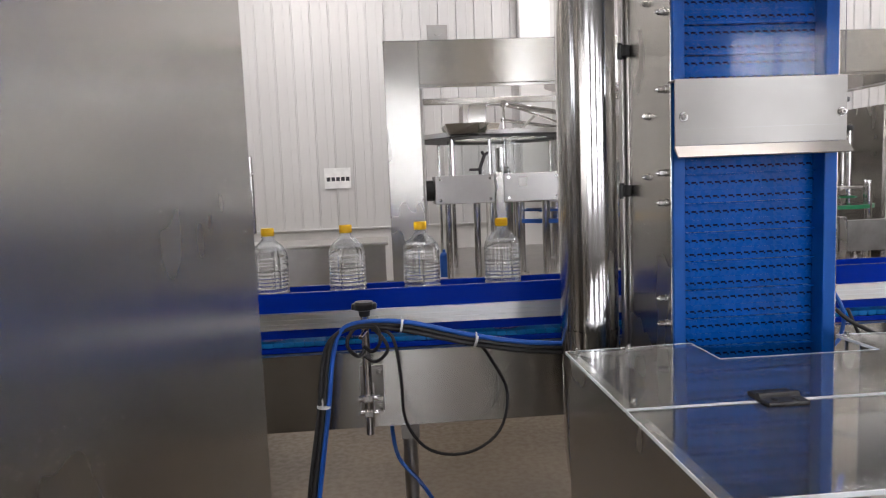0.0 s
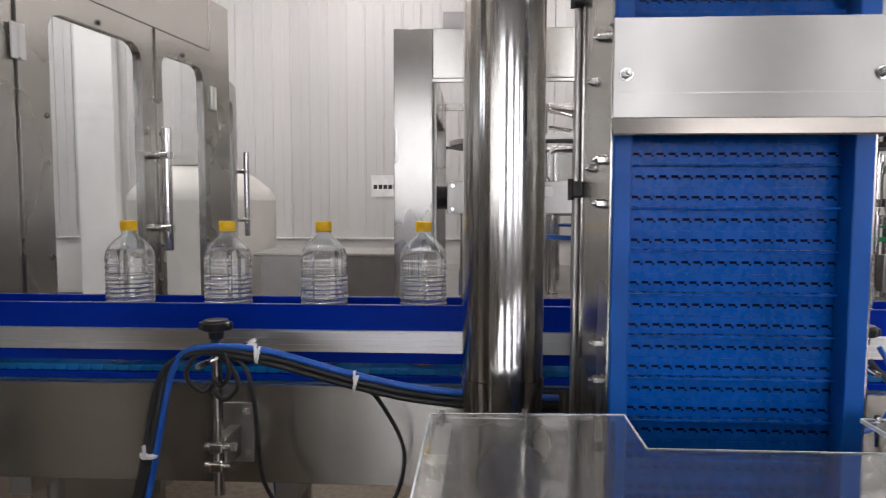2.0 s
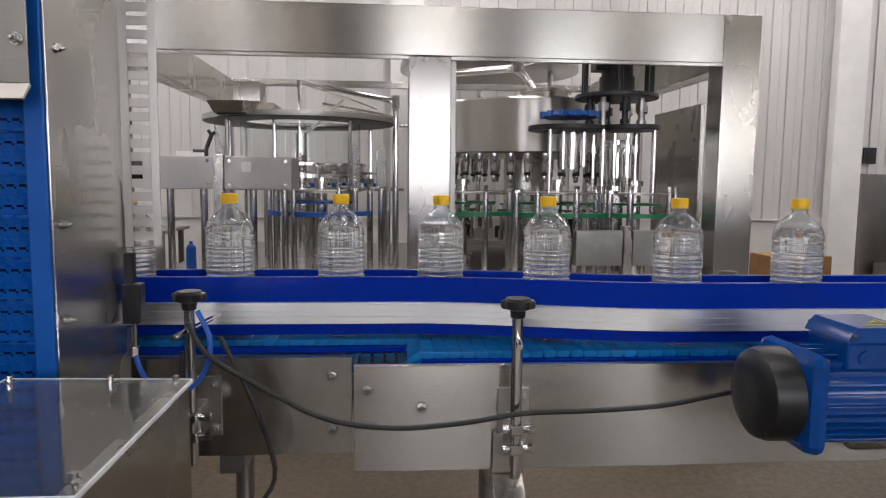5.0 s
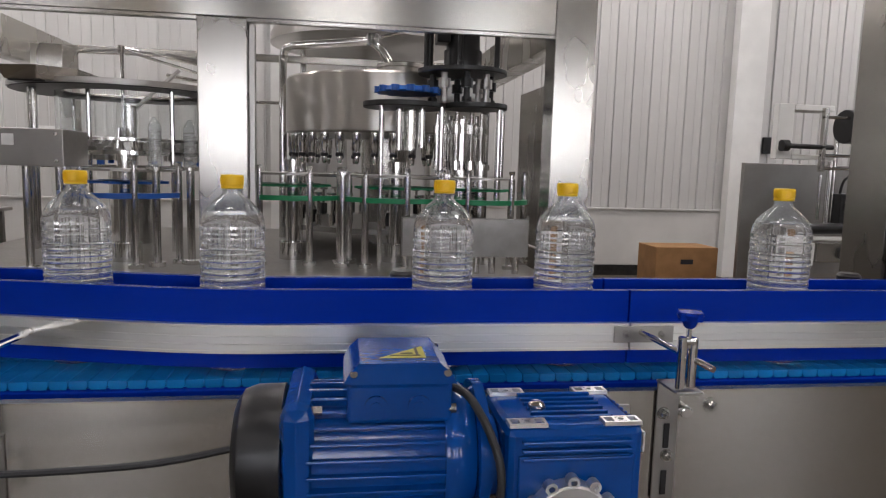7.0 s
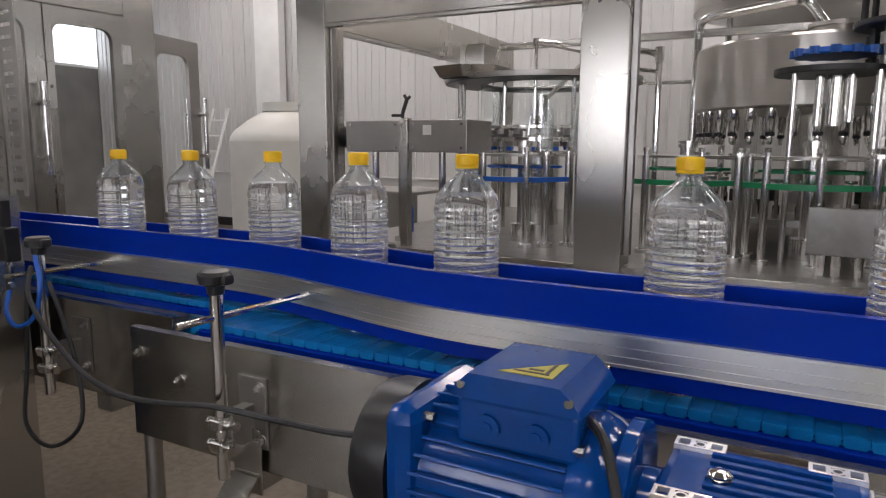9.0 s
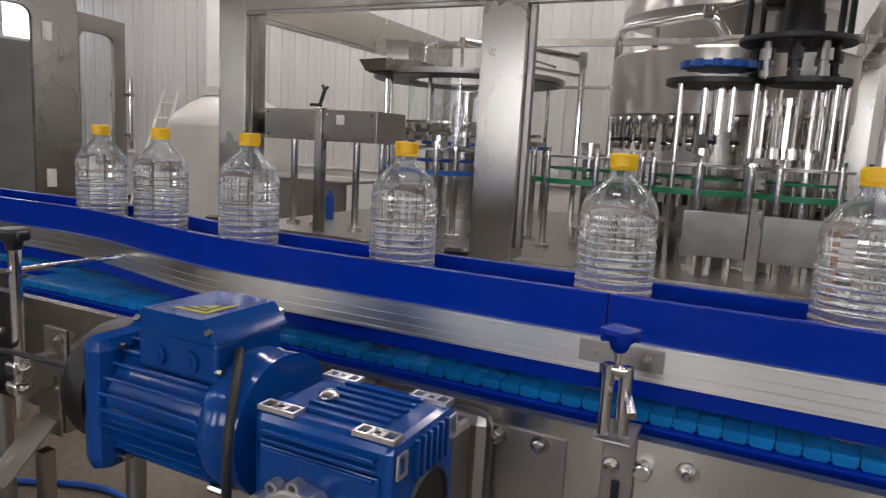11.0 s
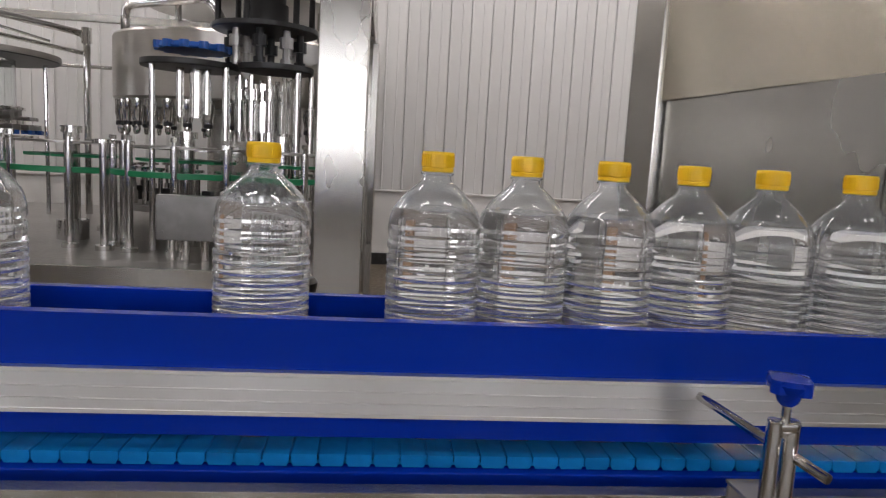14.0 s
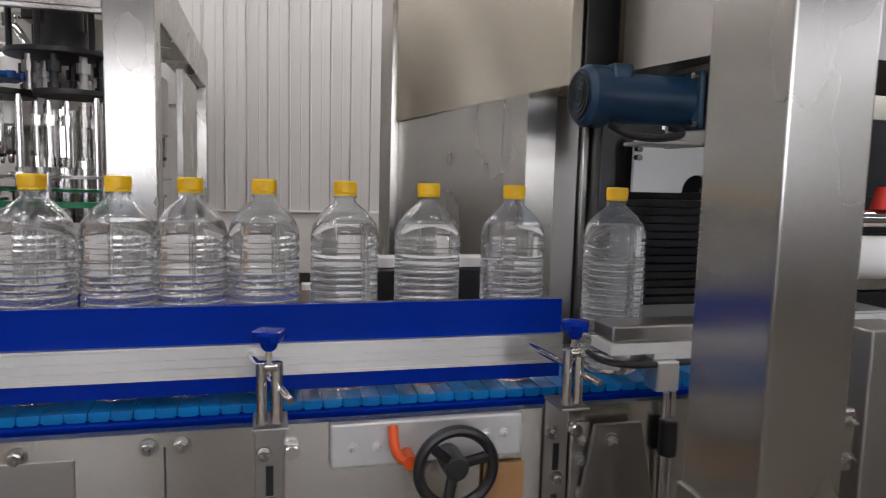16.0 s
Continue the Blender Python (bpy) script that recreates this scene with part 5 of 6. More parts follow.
low = [hm.bm.verts.new(v) for v in ((0.44, 5.62, 1.872), (0.66, 5.56, 1.872), (0.84, 5.70, 1.872), (0.84, 6.05, 1.872), (0.44, 6.05, 1.872))]
top = [hm.bm.verts.new(v) for v in ((0.40, 5.58, 1.955), (0.67, 5.52, 1.955), (0.87, 5.68, 1.955), (0.87, 6.08, 1.955), (0.40, 6.08, 1.955))]
for i in range(5):
    hm.bm.faces.new((low[i], low[(i + 1) % 5], top[(i + 1) % 5], top[i]))
hm.bm.faces.new(low[::-1]), hm.bm.faces.new(top)
part("tray", hm, STEEL, rh)
# shade beneath the hood, put in as a dark sheet
part("underside", Mesh().box(0.45, 5.64, 1.862, 0.82, 6.03, 1.871, 0.003), DARK, rh, "dark sheet standing in for shade underneath")
part("duct", Mesh().box(0.56, 5.72, 1.956, 0.76, 5.98, 2.12, 0.004), STEEL, rh)
part("post", Mesh().cyl((0.82, 5.99, 0.721), (0.82, 5.99, 1.861), 0.016, 12).cyl((0.48, 5.95, 0.721), (0.48, 5.95, 1.861), 0.016, 12), CHROME, rh)
sb = thing("screw_cover", "two boxed stainless covers over the infeed screw", "cover", at=(0.6, 5.0, 0.72))
for x0, x1 in ((0.24, 0.662), (0.724, 1.135)):
    cover = part("cover", Mesh().box(x0, 4.70, 1.322, x1, 5.06, 1.522, 0.004), STEEL_DULL, sb)
    for bx in (x0 + 0.035, x1 - 0.035):
        for bz in (1.35, 1.495):
            part("screw", Mesh().cyl((bx, 4.70, bz), (bx, 4.694, bz), 0.010, 10), CHROME, cover)
part("motor", Mesh().cyl((0.12, 4.86, 1.42), (0.238, 4.86, 1.42), 0.075, 24, bevel=0.006), DARK, sb, "dark round drive at the cover's end")
part("joint", Mesh().box(0.665, 4.69, 0.72, 0.721, 4.75, 1.535, 0.004), STEEL, sb)
part("notice", Mesh().box(0.83, 4.697, 1.43, 0.89, 4.6995, 1.49), PAPER, sb, "small pale sticker")
for x in (0.34, 0.55, 0.86, 1.06):
    part("post", Mesh().cyl((x, 4.90, 0.721), (x, 4.90, 1.321), 0.024, 14).cyl((x, 4.90, 0.721), (x, 4.90, 0.75), 0.05, 14), CHROME, sb)
part("clamp_lever", Mesh().cyl((0.58, 4.86, 1.523), (0.58, 4.86, 1.57), 0.012, 10).cyl((0.58, 4.86, 1.57), (0.615, 4.86, 1.66), 0.013, 10).cyl((0.50, 4.86, 1.56), (0.59, 4.86, 1.56), 0.01, 8).cyl((0.615, 4.86, 1.66), (0.595, 4.86, 1.69), 0.011, 8).cyl((0.615, 4.86, 1.66), (0.64, 4.86, 1.68), 0.011, 8), DARK, sb)
gt = solo("gas_canister", Mesh().lathe([(0.035, 0.0), (0.035, 0.17), (0.03, 0.185), (0.012, 0.2), (0.012, 0.22)], (0.33, 5.35, 0.721), 18), BLUE_PAD, "small blue spray can on the machine table", "can")

# rear guide clamps behind the rail show only their black knobs
for kx in (1.3, 2.05, 2.78, 4.0):
    c = thing("rear_clamp", "rail clamp with a black knob behind the far rail", "clamp", "rail clamps", (kx, 2.42, 0.9))
    part("post", Mesh().cyl((kx, 2.42, 0.74), (kx, 2.42, 1.09), 0.0125, 16).box(kx - 0.02, 2.401, 0.74, kx + 0.02, 2.432, 0.80, 0.003), CHROME, c)
    part("knob", Mesh().lathe([(0.01, 1.085), (0.028, 1.095), (0.031, 1.112), (0.025, 1.12), (0.01, 1.122)], (kx, 2.42, 0), 18), BLACK, c)
    part("rod", Mesh().cyl((kx, 2.41, 1.04), (kx, rear(kx) + 0.002, 1.045), 0.0065, 10), CHROME, c)

# ---- packing machine at the line's end ----
pk = thing("packing_machine", "tall stainless packing machine with a hood over the line", "packing machine", at=(5.8, 2.9, 0))
part("hood", plate_xy([(5.062, 3.50), (5.215, 2.26), (5.24, 2.262), (5.40, 2.56), (6.6, 2.62), (6.6, 3.50)], 1.568, 3.0), STEEL_Y, pk)
part("lower_cabinet", plate_xy([(5.078, 3.48), (5.172, 2.56), (6.5, 2.62), (6.5, 3.48)], 0.0, 1.566), STEEL, pk)
part("column", plate_xy([(5.1735, 2.556), (5.186, 2.425), (5.262, 2.428), (5.262, 2.556)], 0.0, 1.566), STEEL, pk)
part("column", plate_xy([(5.27, 2.556), (5.27, 2.47), (5.345, 2.475), (5.345, 2.556)], 0.0, 1.566), STEEL_DULL, pk)
part("corner_strip", Mesh().box(5.35, 2.455, 0.0, 5.365, 2.50, 1.566, 0.002), STEEL, pk)
# black blocks added to fill the shaded gaps beside hood and corner strip
part("black_column", Mesh().box(5.275, 2.315, 1.567, 5.36, 2.45, 3.0, 0.004).box(5.37, 2.40, 0.7, 5.44, 2.49, 1.566, 0.004), BLACK, pk, "black blocks standing in for the dark gap beside the hood")
part("rear_column", Mesh().box(5.05, 3.505, 0.0, 5.45, 3.77, 3.0, 0.004), STEEL, pk)
part("near_post", Mesh().box(5.205, 1.60, 0.0, 5.338, 1.765, 3.0, 0.004), STEEL, pk)
part("post_cover", Mesh().box(5.199, 1.594, 0.0, 5.344, 1.77, 0.90, 0.003), STEEL, pk)
pb = part("post_bracket", Mesh().box(5.3385, 1.62, 0.965, 5.375, 1.64, 1.055, 0.004).box(5.345, 1.624, 0.72, 5.362, 1.636, 0.962, 0.003), STEEL, pk, "bolted steel bracket")
for bx in (5.348, 5.367):
    for bz in (0.985, 1.037):
        bolt_part(pb, bx, 1.62, bz, 0.006, long=0.006)
part("side_column", Mesh().box(5.50, 1.72, 0.0, 5.60, 1.80, 1.14, 0.004), STEEL_DULL, pk)
part("side_hood", plate_xy([(5.335, 2.25), (5.40, 1.90), (6.4, 2.0), (6.4, 2.35)], 1.60, 3.0), STEEL_DULL, pk)
part("backing", Mesh().box(5.445, 2.50, 0.6, 6.5, 2.53, 1.56), BLACK, pk)
fold = Mesh().prism([(5.45, 0), (6.4, 0), (6.4, 0.014), (5.45, 0.014)], 2.462, 2.499).data("bellows_fold", BLACK)
for k in range(14):
    piece("bellows_fold", fold, pk, 0, 0.005 * (k % 2), 1.045 + k * 0.0215)
part("infeed_deck", Mesh().box(5.43, 2.30, 1.018, 6.2, 2.455, 1.04, 0.002), PLATE, pk, "pale plastic side deck")
part("deck_edge", Mesh().box(5.43, 2.285, 1.006, 6.2, 2.299, 1.036, 0.002), WHITE_PAINT, pk)
part("deck_block", Mesh().box(5.38, 2.31, 1.02, 5.428, 2.40, 1.062, 0.003), WHITE_PAINT, pk)
part("ledge", Mesh().box(4.70, 2.47, 1.142, 5.168, 2.54, 1.166, 0.003), WHITE_PAINT, pk, "pale narrow ledge")
part("ledge_bar", Mesh().box(4.70, 2.45, 0.98, 5.168, 2.49, 1.14, 0.004).box(5.10, 2.425, 1.03, 5.16, 2.449, 1.12, 0.004), BLACK, pk, "black bar under the ledge")
for dx in (4.72, 5.09):
    part("ledge_support", Mesh().box(dx, 2.46, 0.0, dx + 0.05, 2.49, 0.979), STEEL_DULL, pk)
for dx in (5.46, 6.12):
    part("deck_support", Mesh().box(dx, 2.405, 0.0, dx + 0.05, 2.43, 1.017), STEEL_DULL, pk)
arch = [(5.607 + 0.043 * math.cos(math.pi - a), 1.338 + 0.045 * math.sin(a)) for a in spread(0, math.pi, 12)]
part("arched_panel", Mesh().prism([(5.43, 1.338)] + arch + [(6.1, 1.338), (6.1, 1.472), (5.445, 1.472), (5.43, 1.458)], 2.345, 2.355), WHITE_PAINT, pk, "white guard panel with an arched cut")
part("panel_bolt", Mesh().cyl((5.436, 2.345, 1.44), (5.436, 2.33, 1.44), 0.008, 8).cyl((5.436, 2.345, 1.42), (5.436, 2.33, 1.42), 0.008, 8), CHROME, pk)
MX, MYY, MZZ = 5.172, 2.125, 1.527
m2 = part("drive_motor", Mesh().lathe([(0.05, MX + 0.045), (0.05, MX + 0.235)], (0, MYY, MZZ), 32, "X"), NAVY_PAINT, pk, "dark blue drive motor")
part("fan_cover", Mesh().lathe([(0.03, MX), (0.052, MX + 0.003), (0.061, MX + 0.014), (0.061, MX + 0.05), (0.051, MX + 0.051)], (0, MYY, MZZ), 32, "X"), NAVY_PAINT, m2)
part("terminal_box", Mesh().box(MX + 0.055, MYY - 0.035, MZZ + 0.03, MX + 0.10, MYY + 0.035, MZZ + 0.063, 0.006), NAVY_PAINT, m2)
part("flange", Mesh().box(MX + 0.232, MYY - 0.058, MZZ - 0.058, MX + 0.248, MYY + 0.058, MZZ + 0.058, 0.01), NAVY_PAINT, m2)
for by in (-0.047, 0.047):
    for bz in (-0.047, 0.047):
        part("flange_bolt", Mesh().cyl((MX + 0.232, MYY + by, MZZ + bz), (MX + 0.222, MYY + by, MZZ + bz), 0.007, 8), CHROME, m2)
for k in range(1, 5):
    part("fan_grille", Mesh().lathe([(0.0105 * k, MX - 0.003), (0.0105 * k + 0.004, MX - 0.003), (0.0105 * k + 0.004, MX + 0.001), (0.0105 * k, MX + 0.001)], (0, MYY, MZZ), 24, "X", False), BLACK, m2)
part("motor_bracket", Mesh().box(MX + 0.249, 2.04, 1.435, MX + 0.258, 2.21, 1.599, 0.003).box(MX + 0.14, 2.07, 1.436, MX + 0.248, 2.19, 1.444, 0.002), STEEL_DULL, pk)
part("motor_cable", Mesh().tube([(MX + 0.06, 2.10, 1.472), (MX + 0.08, 2.06, 1.452), (MX + 0.13, 2.05, 1.446), (MX + 0.19, 2.06, 1.456), (MX + 0.2, 2.09, 1.47)], 0.008, 10), RUBBER, pk)
roll = thing("film_rollers", "white film rollers with a red cap beyond the post", "rollers", at=(5.75, 2.0, 0))
part("frame", Mesh().box(5.66, 2.0, 0.0, 5.70, 2.04, 1.42, 0.003).box(5.70, 2.01, 1.15, 6.1, 2.03, 1.18, 0.003).box(5.70, 2.01, 0.98, 6.1, 2.03, 1.02, 0.003), STEEL, roll)
part("roller", Mesh().cyl((5.70, 2.0, 1.30), (6.1, 2.0, 1.30), 0.018, 16), CHROME, roll)
part("roller", Mesh().cyl((5.70, 2.0, 1.22), (6.1, 2.0, 1.22), 0.045, 18), WHITE_PAINT, roll)
part("red_cap", Mesh().cyl((5.80, 2.0, 1.319), (5.80, 2.0, 1.365), 0.022, 20, 0.012), RED, roll, "red plastic cap")
sg = thing("safety_sign", "white safety sign with a red band and a pictogram", "sign", at=(5.6, 2.25, 1.3))
part("plate", Mesh().box(5.585, 2.25, 1.287, 5.648, 2.254, 1.366), PAPER, sg)
part("band", Mesh().box(5.591, 2.248, 1.342, 5.643, 2.2499, 1.361), RED, sg)
part("pictogram", Mesh().box(5.60, 2.248, 1.30, 5.628, 2.2499, 1.32, 0.002).cyl((5.614, 2.2485, 1.324), (5.614, 2.2498, 1.324), 0.008, 14), INK, sg)
part("hanger", Mesh().box(5.612, 2.255, 1.34, 5.62, 2.344, 1.35), STEEL_DULL, sg)

# ---- far side of the hall ----
bt = thing("plastic_tank", "white plastic water tank with a sloping shoulder", "tank", at=(-2.45, 7.1, 0))
part("shell", Mesh().lathe([(0.69, 0.0), (0.70, 0.02), (0.70, 1.40), (0.69, 1.45), (0.64, 1.52), (0.5, 1.63), (0.36, 1.71), (0.3, 1.73)], (-2.3, 7.1, 0), 40), TANKWHITE, bt)
part("lid", Mesh().lathe([(0.30, 1.731), (0.33, 1.735), (0.33, 1.83), (0.02, 1.85)], (-2.3, 7.1, 0), 28), TANKWHITE, bt)
ld = thing("step_ladder", "grey metal step ladder leaning by the wall", "ladder", at=(-3.3, 7.6, 0))
for dx in (0, 0.34):
    part("stile", Mesh().cyl((-3.55 + dx, 7.3, 0.0), (-3.40 + dx, 7.9, 1.95), 0.022, 10), WHITE_PAINT, ld)
for k in range(7):
    z = 0.25 + k * 0.25
    f = z / 1.95
    part("rung", Mesh().cyl((-3.55 + 0.15 * f, 7.3 + 0.6 * f, z), (-3.21 + 0.15 * f, 7.3 + 0.6 * f, z), 0.016, 10), WHITE_PAINT, ld)
ld.location.x -= 2.45
ld.location.y += 1.35
cbx = thing("cardboard_box", "brown cardboard box with a hand hole on the floor", "box", at=(6.25, 7.7, 0))
part("body", Mesh().box(5.9, 7.5, 0.0, 6.6, 7.95, 0.60, 0.006), CARD, cbx)
part("hand_hole", Mesh().box(6.18, 7.494, 0.42, 6.32, 7.4995, 0.47, 0.002), INK, cbx)
for k, (x, y, w, d, h, mt) in enumerate(((5.2, 8.6, 0.5, 0.1, 0.06, PAPER), (5.9, 8.5, 0.3, 0.2, 0.05, DARK), (5.0, 8.9, 0.25, 0.15, 0.07, PAPER), (4.8, 7.6, 0.3, 0.08, 0.05, DARK))):
    solo("offcut", Mesh().box(x, y, 0, x + w, y + d, h, 0.004), mt, "small scrap piece lying on the floor by the wall", "scrap")
ws_ = thing("wall_sign", "small white paper notice with a dark line of print", "notice", at=(-0.85, WY - 0.03, 1.6))
part("sheet", Mesh().box(-0.98, WY - 0.022, 1.45, -0.62, WY - 0.018, 1.73), PAPER, ws_)
pr = Mesh()
for k in range(5):
    pr.box(-0.95 + k * 0.065, WY - 0.0245, 1.55, -0.90 + k * 0.065, WY - 0.0225, 1.605)
part("print", pr, INK, ws_)
ol = thing("wall_socket", "small dark socket box on the wall", "socket", at=(8.3, WY - 0.03, 1.79))
part("box", Mesh().box(8.22, WY - 0.06, 1.68, 8.40, WY - 0.018, 1.9, 0.008).box(8.27, WY - 0.07, 1.72, 8.35, WY - 0.061, 1.80, 0.004), BLACK, ol)
wb = thing("work_bench", "low grey steel bench below the wall", "bench", at=(-1.4, 6.6, 0))
part("top", Mesh().box(-1.5, 6.2, 0.92, -0.12, 6.9, 0.95, 0.006), STEEL_DULL, wb)
part("front", Mesh().box(-1.45, 6.25, 0.1, -0.15, 6.28, 0.918), STEEL_DULL, wb)
for lx in (-1.45, -0.2):
    part("leg", Mesh().box(lx, 6.22, 0, lx + 0.04, 6.26, 0.1).box(lx, 6.8, 0, lx + 0.04, 6.84, 0.918), STEEL_DULL, wb)
fm = thing("far_machine", "white and chrome printing machine by the far wall", "machine", at=(6.9, 6.5, 0))
part("panel", Mesh().box(6.35, 6.28, 1.53, 6.50, 6.36, 2.01, 0.008), WHITE_PAINT, fm)
part("top_shelf", Mesh().box(6.502, 6.28, 1.955, 6.88, 6.5, 2.005, 0.006), WHITE_PAINT, fm)
part("bottom_bar", Mesh().box(6.502, 6.28, 1.53, 6.92, 6.34, 1.575, 0.006), WHITE_PAINT, fm)
part("rear_panel", Mesh().box(6.42, 6.85, 0.0, 7.6, 6.9, 1.50, 0.006), STEEL_DULL, fm)
part("rod", Mesh().cyl((6.38, 6.24, 1.645), (6.86, 6.24, 1.64), 0.022, 14).cyl((6.37, 6.24, 1.645), (6.43, 6.24, 1.645), 0.05, 16), DARK, fm)
for x0, x1, z0, z1 in ((6.75, 6.785, 1.43, 1.98), (7.09, 7.15, 1.43, 2.02)):
    part("upright", Mesh().box(x0, 6.22, z0, x1, 6.27, z1, 0.004), STEEL, fm)
for z in (1.46, 1.57, 1.90):
    part("cross_rod", Mesh().cyl((6.75, 6.24, z), (7.12, 6.24, z), 0.014, 12), CHROME, fm)
part("reel", Mesh().cyl((7.0, 6.30, 1.83), (7.26, 6.30, 1.83), 0.15, 28, bevel=0.01), BLACK, fm, "black film reel")
part("pillar", Mesh().cyl((6.92, 6.32, 0.90), (6.92, 6.32, 1.53), 0.028, 16).cyl((6.99, 6.36, 0.90), (6.99, 6.36, 1.7), 0.018, 14).cyl((6.86, 6.36, 1.0), (6.86, 6.36, 1.4), 0.016, 14), CHROME, fm)
part("drive_box", Mesh().box(7.0, 6.25, 0.97, 7.22, 6.42, 1.24, 0.012).cyl((7.08, 6.25, 1.12), (7.08, 6.22, 1.12), 0.06, 20), BLACK, fm)
part("hose", Mesh().tube([(7.02, 6.3, 1.24), (7.03, 6.27, 1.36), (7.12, 6.26, 1.40), (7.18, 6.3, 1.3)], 0.012, 8), RUBBER, fm)
part("roller", Mesh().cyl((6.53, 6.25, 0.92), (7.04, 6.25, 0.93), 0.048, 20, bevel=0.006).cyl((6.49, 6.25, 0.92), (6.53, 6.25, 0.92), 0.02, 12), BLACK, fm, "black rubber roller")
part("ledge", Mesh().box(6.46, 6.2, 0.825, 7.12, 6.3, 0.855, 0.004), WHITE_PAINT, fm)
part("box_front", Mesh().box(6.60, 6.2, 0.60, 6.75, 6.3, 0.80, 0.006), WHITE_PAINT, fm)
part("box_front", Mesh().box(6.78, 6.21, 0.63, 7.12, 6.3, 0.80, 0.006), STEEL, fm)
part("dial", Mesh().lathe([(0.04, 0.0), (0.055, 0.0), (0.055, 0.02), (0.04, 0.02)], (7.02, 6.2, 0.715), 20, "Y", False), BLACK, fm)
part("coil", Mesh().tube([(6.68 + 0.05 * math.cos(k * 0.9), 6.25 + 0.05 * math.sin(k * 0.9), 0.38 + k * 0.005) for k in range(42)], 0.009, 6), CHROME, fm, "coiled steel spring")
part("frame", Mesh().box(6.55, 6.35, 0.0, 7.3, 6.8, 0.62, 0.008).box(6.9, 6.44, 0.621, 7.2, 6.56, 0.95, 0.006), STEEL_DULL, fm)

# ---- cables ----
c1 = thing("cable_bundle", "bundle of black and blue cables tied to the clamp", "cable", at=(-0.2, 1.93, 0.9))
for k, (mt, off) in enumerate(((RUBBER, 0.0), (CABLE_BLUE, 0.014), (RUBBER, -0.013))):
    part("cable", Mesh().tube([(-0.38 + off * 0.4, 1.80, 0.0), (-0.335 + off, 1.84, 0.5), (-0.29 + off, 1.9, 0.82), (-0.27 + off, 1.93, 0.98), (-0.235 + off * 0.5, 1.935, 1.05 + off * 0.4), (-0.16, 1.94, 1.07 + off * 0.5), (-0.03, 1.94, 1.055 + off), (0.14, 1.94, 1.01 + off), (0.30, 1.93, 0.98 + off), (0.46, 1.95, 0.96 + off), (0.62, 1.97, 0.95 + off)], 0.0072, 10), mt, c1)
for p, q in (((-0.288, 1.9, 0.84), (0.1, 0, 1)), ((-0.333, 1.84, 0.52), (0.1, 0.2, 1)), ((-0.05, 1.94, 1.06), (1, 0, -0.2)), ((0.17, 1.94, 1.002), (1, 0, -0.3))):
    d = Vector(q).normalized()
    part("cable_tie", Mesh().cyl(Vector(p) - d * 0.003, Vector(p) + d * 0.003, 0.02, 12).box(p[0] - 0.002, p[1] - 0.028, p[2], p[0] + 0.002, p[1] - 0.018, p[2] + 0.03), PAPER, c1, "white cable tie")
# short black leads tangled round the clamp
for k, (dx, dz) in enumerate(((0.035, 0.0), (-0.04, -0.012), (0.05, -0.03))):
    part("lead", Mesh().tube([(-0.16, 1.955, 1.075), (-0.16 + dx, 1.935, 1.06 + dz), (-0.16 + dx * 1.3, 1.93, 1.02 + dz), (-0.16 + dx * 0.6, 1.945, 0.985 + dz), (-0.165, 1.955, 1.0 + dz)], 0.0055, 8), RUBBER, c1, "short black lead")
cc = thing("loose_cable", "thin black cable looping below the conveyor", "cable", at=(0.0, 1.97, 0.6))
part("cable", Mesh().tube([(-0.14, 1.95, 1.05), (-0.08, 1.94, 1.03), (-0.06, 1.95, 0.9), (-0.05, 1.96, 0.76), (0.02, 1.97, 0.66), (0.14, 1.98, 0.64), (0.24, 1.99, 0.70), (0.27, 2.0, 0.82), (0.22, 2.0, 0.93), (0.18, 1.97, 0.99)], 0.005, 8), RUBBER, cc)
cc = thing("loose_cable", "blue hose hanging to the floor below the conveyor", "cable", at=(0.0, 2.2, 0.3))
part("cable", Mesh().tube([(-0.1, 2.2, 0.69), (-0.08, 2.2, 0.55), (0.0, 2.18, 0.45), (0.08, 2.15, 0.3), (0.1, 2.1, 0.05), (0.12, 2.0, 0.012), (0.3, 1.9, 0.012)], 0.007, 8), CABLE_BLUE, cc)
cc = thing("motor_feed_cable", "black rubber cable hung along the conveyor to the motor", "cable", at=(2.0, 1.85, 0.8))
part("cable", Mesh().tube([(1.29, 1.97, 1.06), (1.34, 1.93, 1.0), (1.45, 1.90, 0.94), (1.6, 1.88, 0.868), (1.75, 1.86, 0.85), (1.9, 1.85, 0.862), (2.04, 1.85, 0.882), (2.2, 1.86, 0.882), (2.35, 1.85, 0.895), (2.5, 1.86, 0.918), (2.6, 1.87, 0.93), (2.7, 1.83, 0.98)], 0.0062, 8), RUBBER, cc)
cc = thing("loose_cable", "black cable lying on the floor in a loop", "cable", at=(1.3, 2.1, 0.4))
part("cable", Mesh().tube([(1.28, 1.96, 1.0), (1.27, 1.95, 0.8), (1.28, 1.93, 0.66), (1.40, 1.92, 0.63), (1.48, 1.95, 0.70), (1.44, 1.97, 0.85), (1.36, 1.97, 1.03)], 0.0055, 8), RUBBER, cc)
cc = thing("loose_cable", "blue hose lying on the floor", "cable", at=(1.2, 2.6, 0.01))
part("cable", Mesh().tube([(0.6, 2.3, 0.012), (1.0, 2.5, 0.012), (1.3, 2.62, 0.012), (1.7, 2.6, 0.012), (2.0, 2.9, 0.012)], 0.011, 8), CABLE_BLUE, cc)

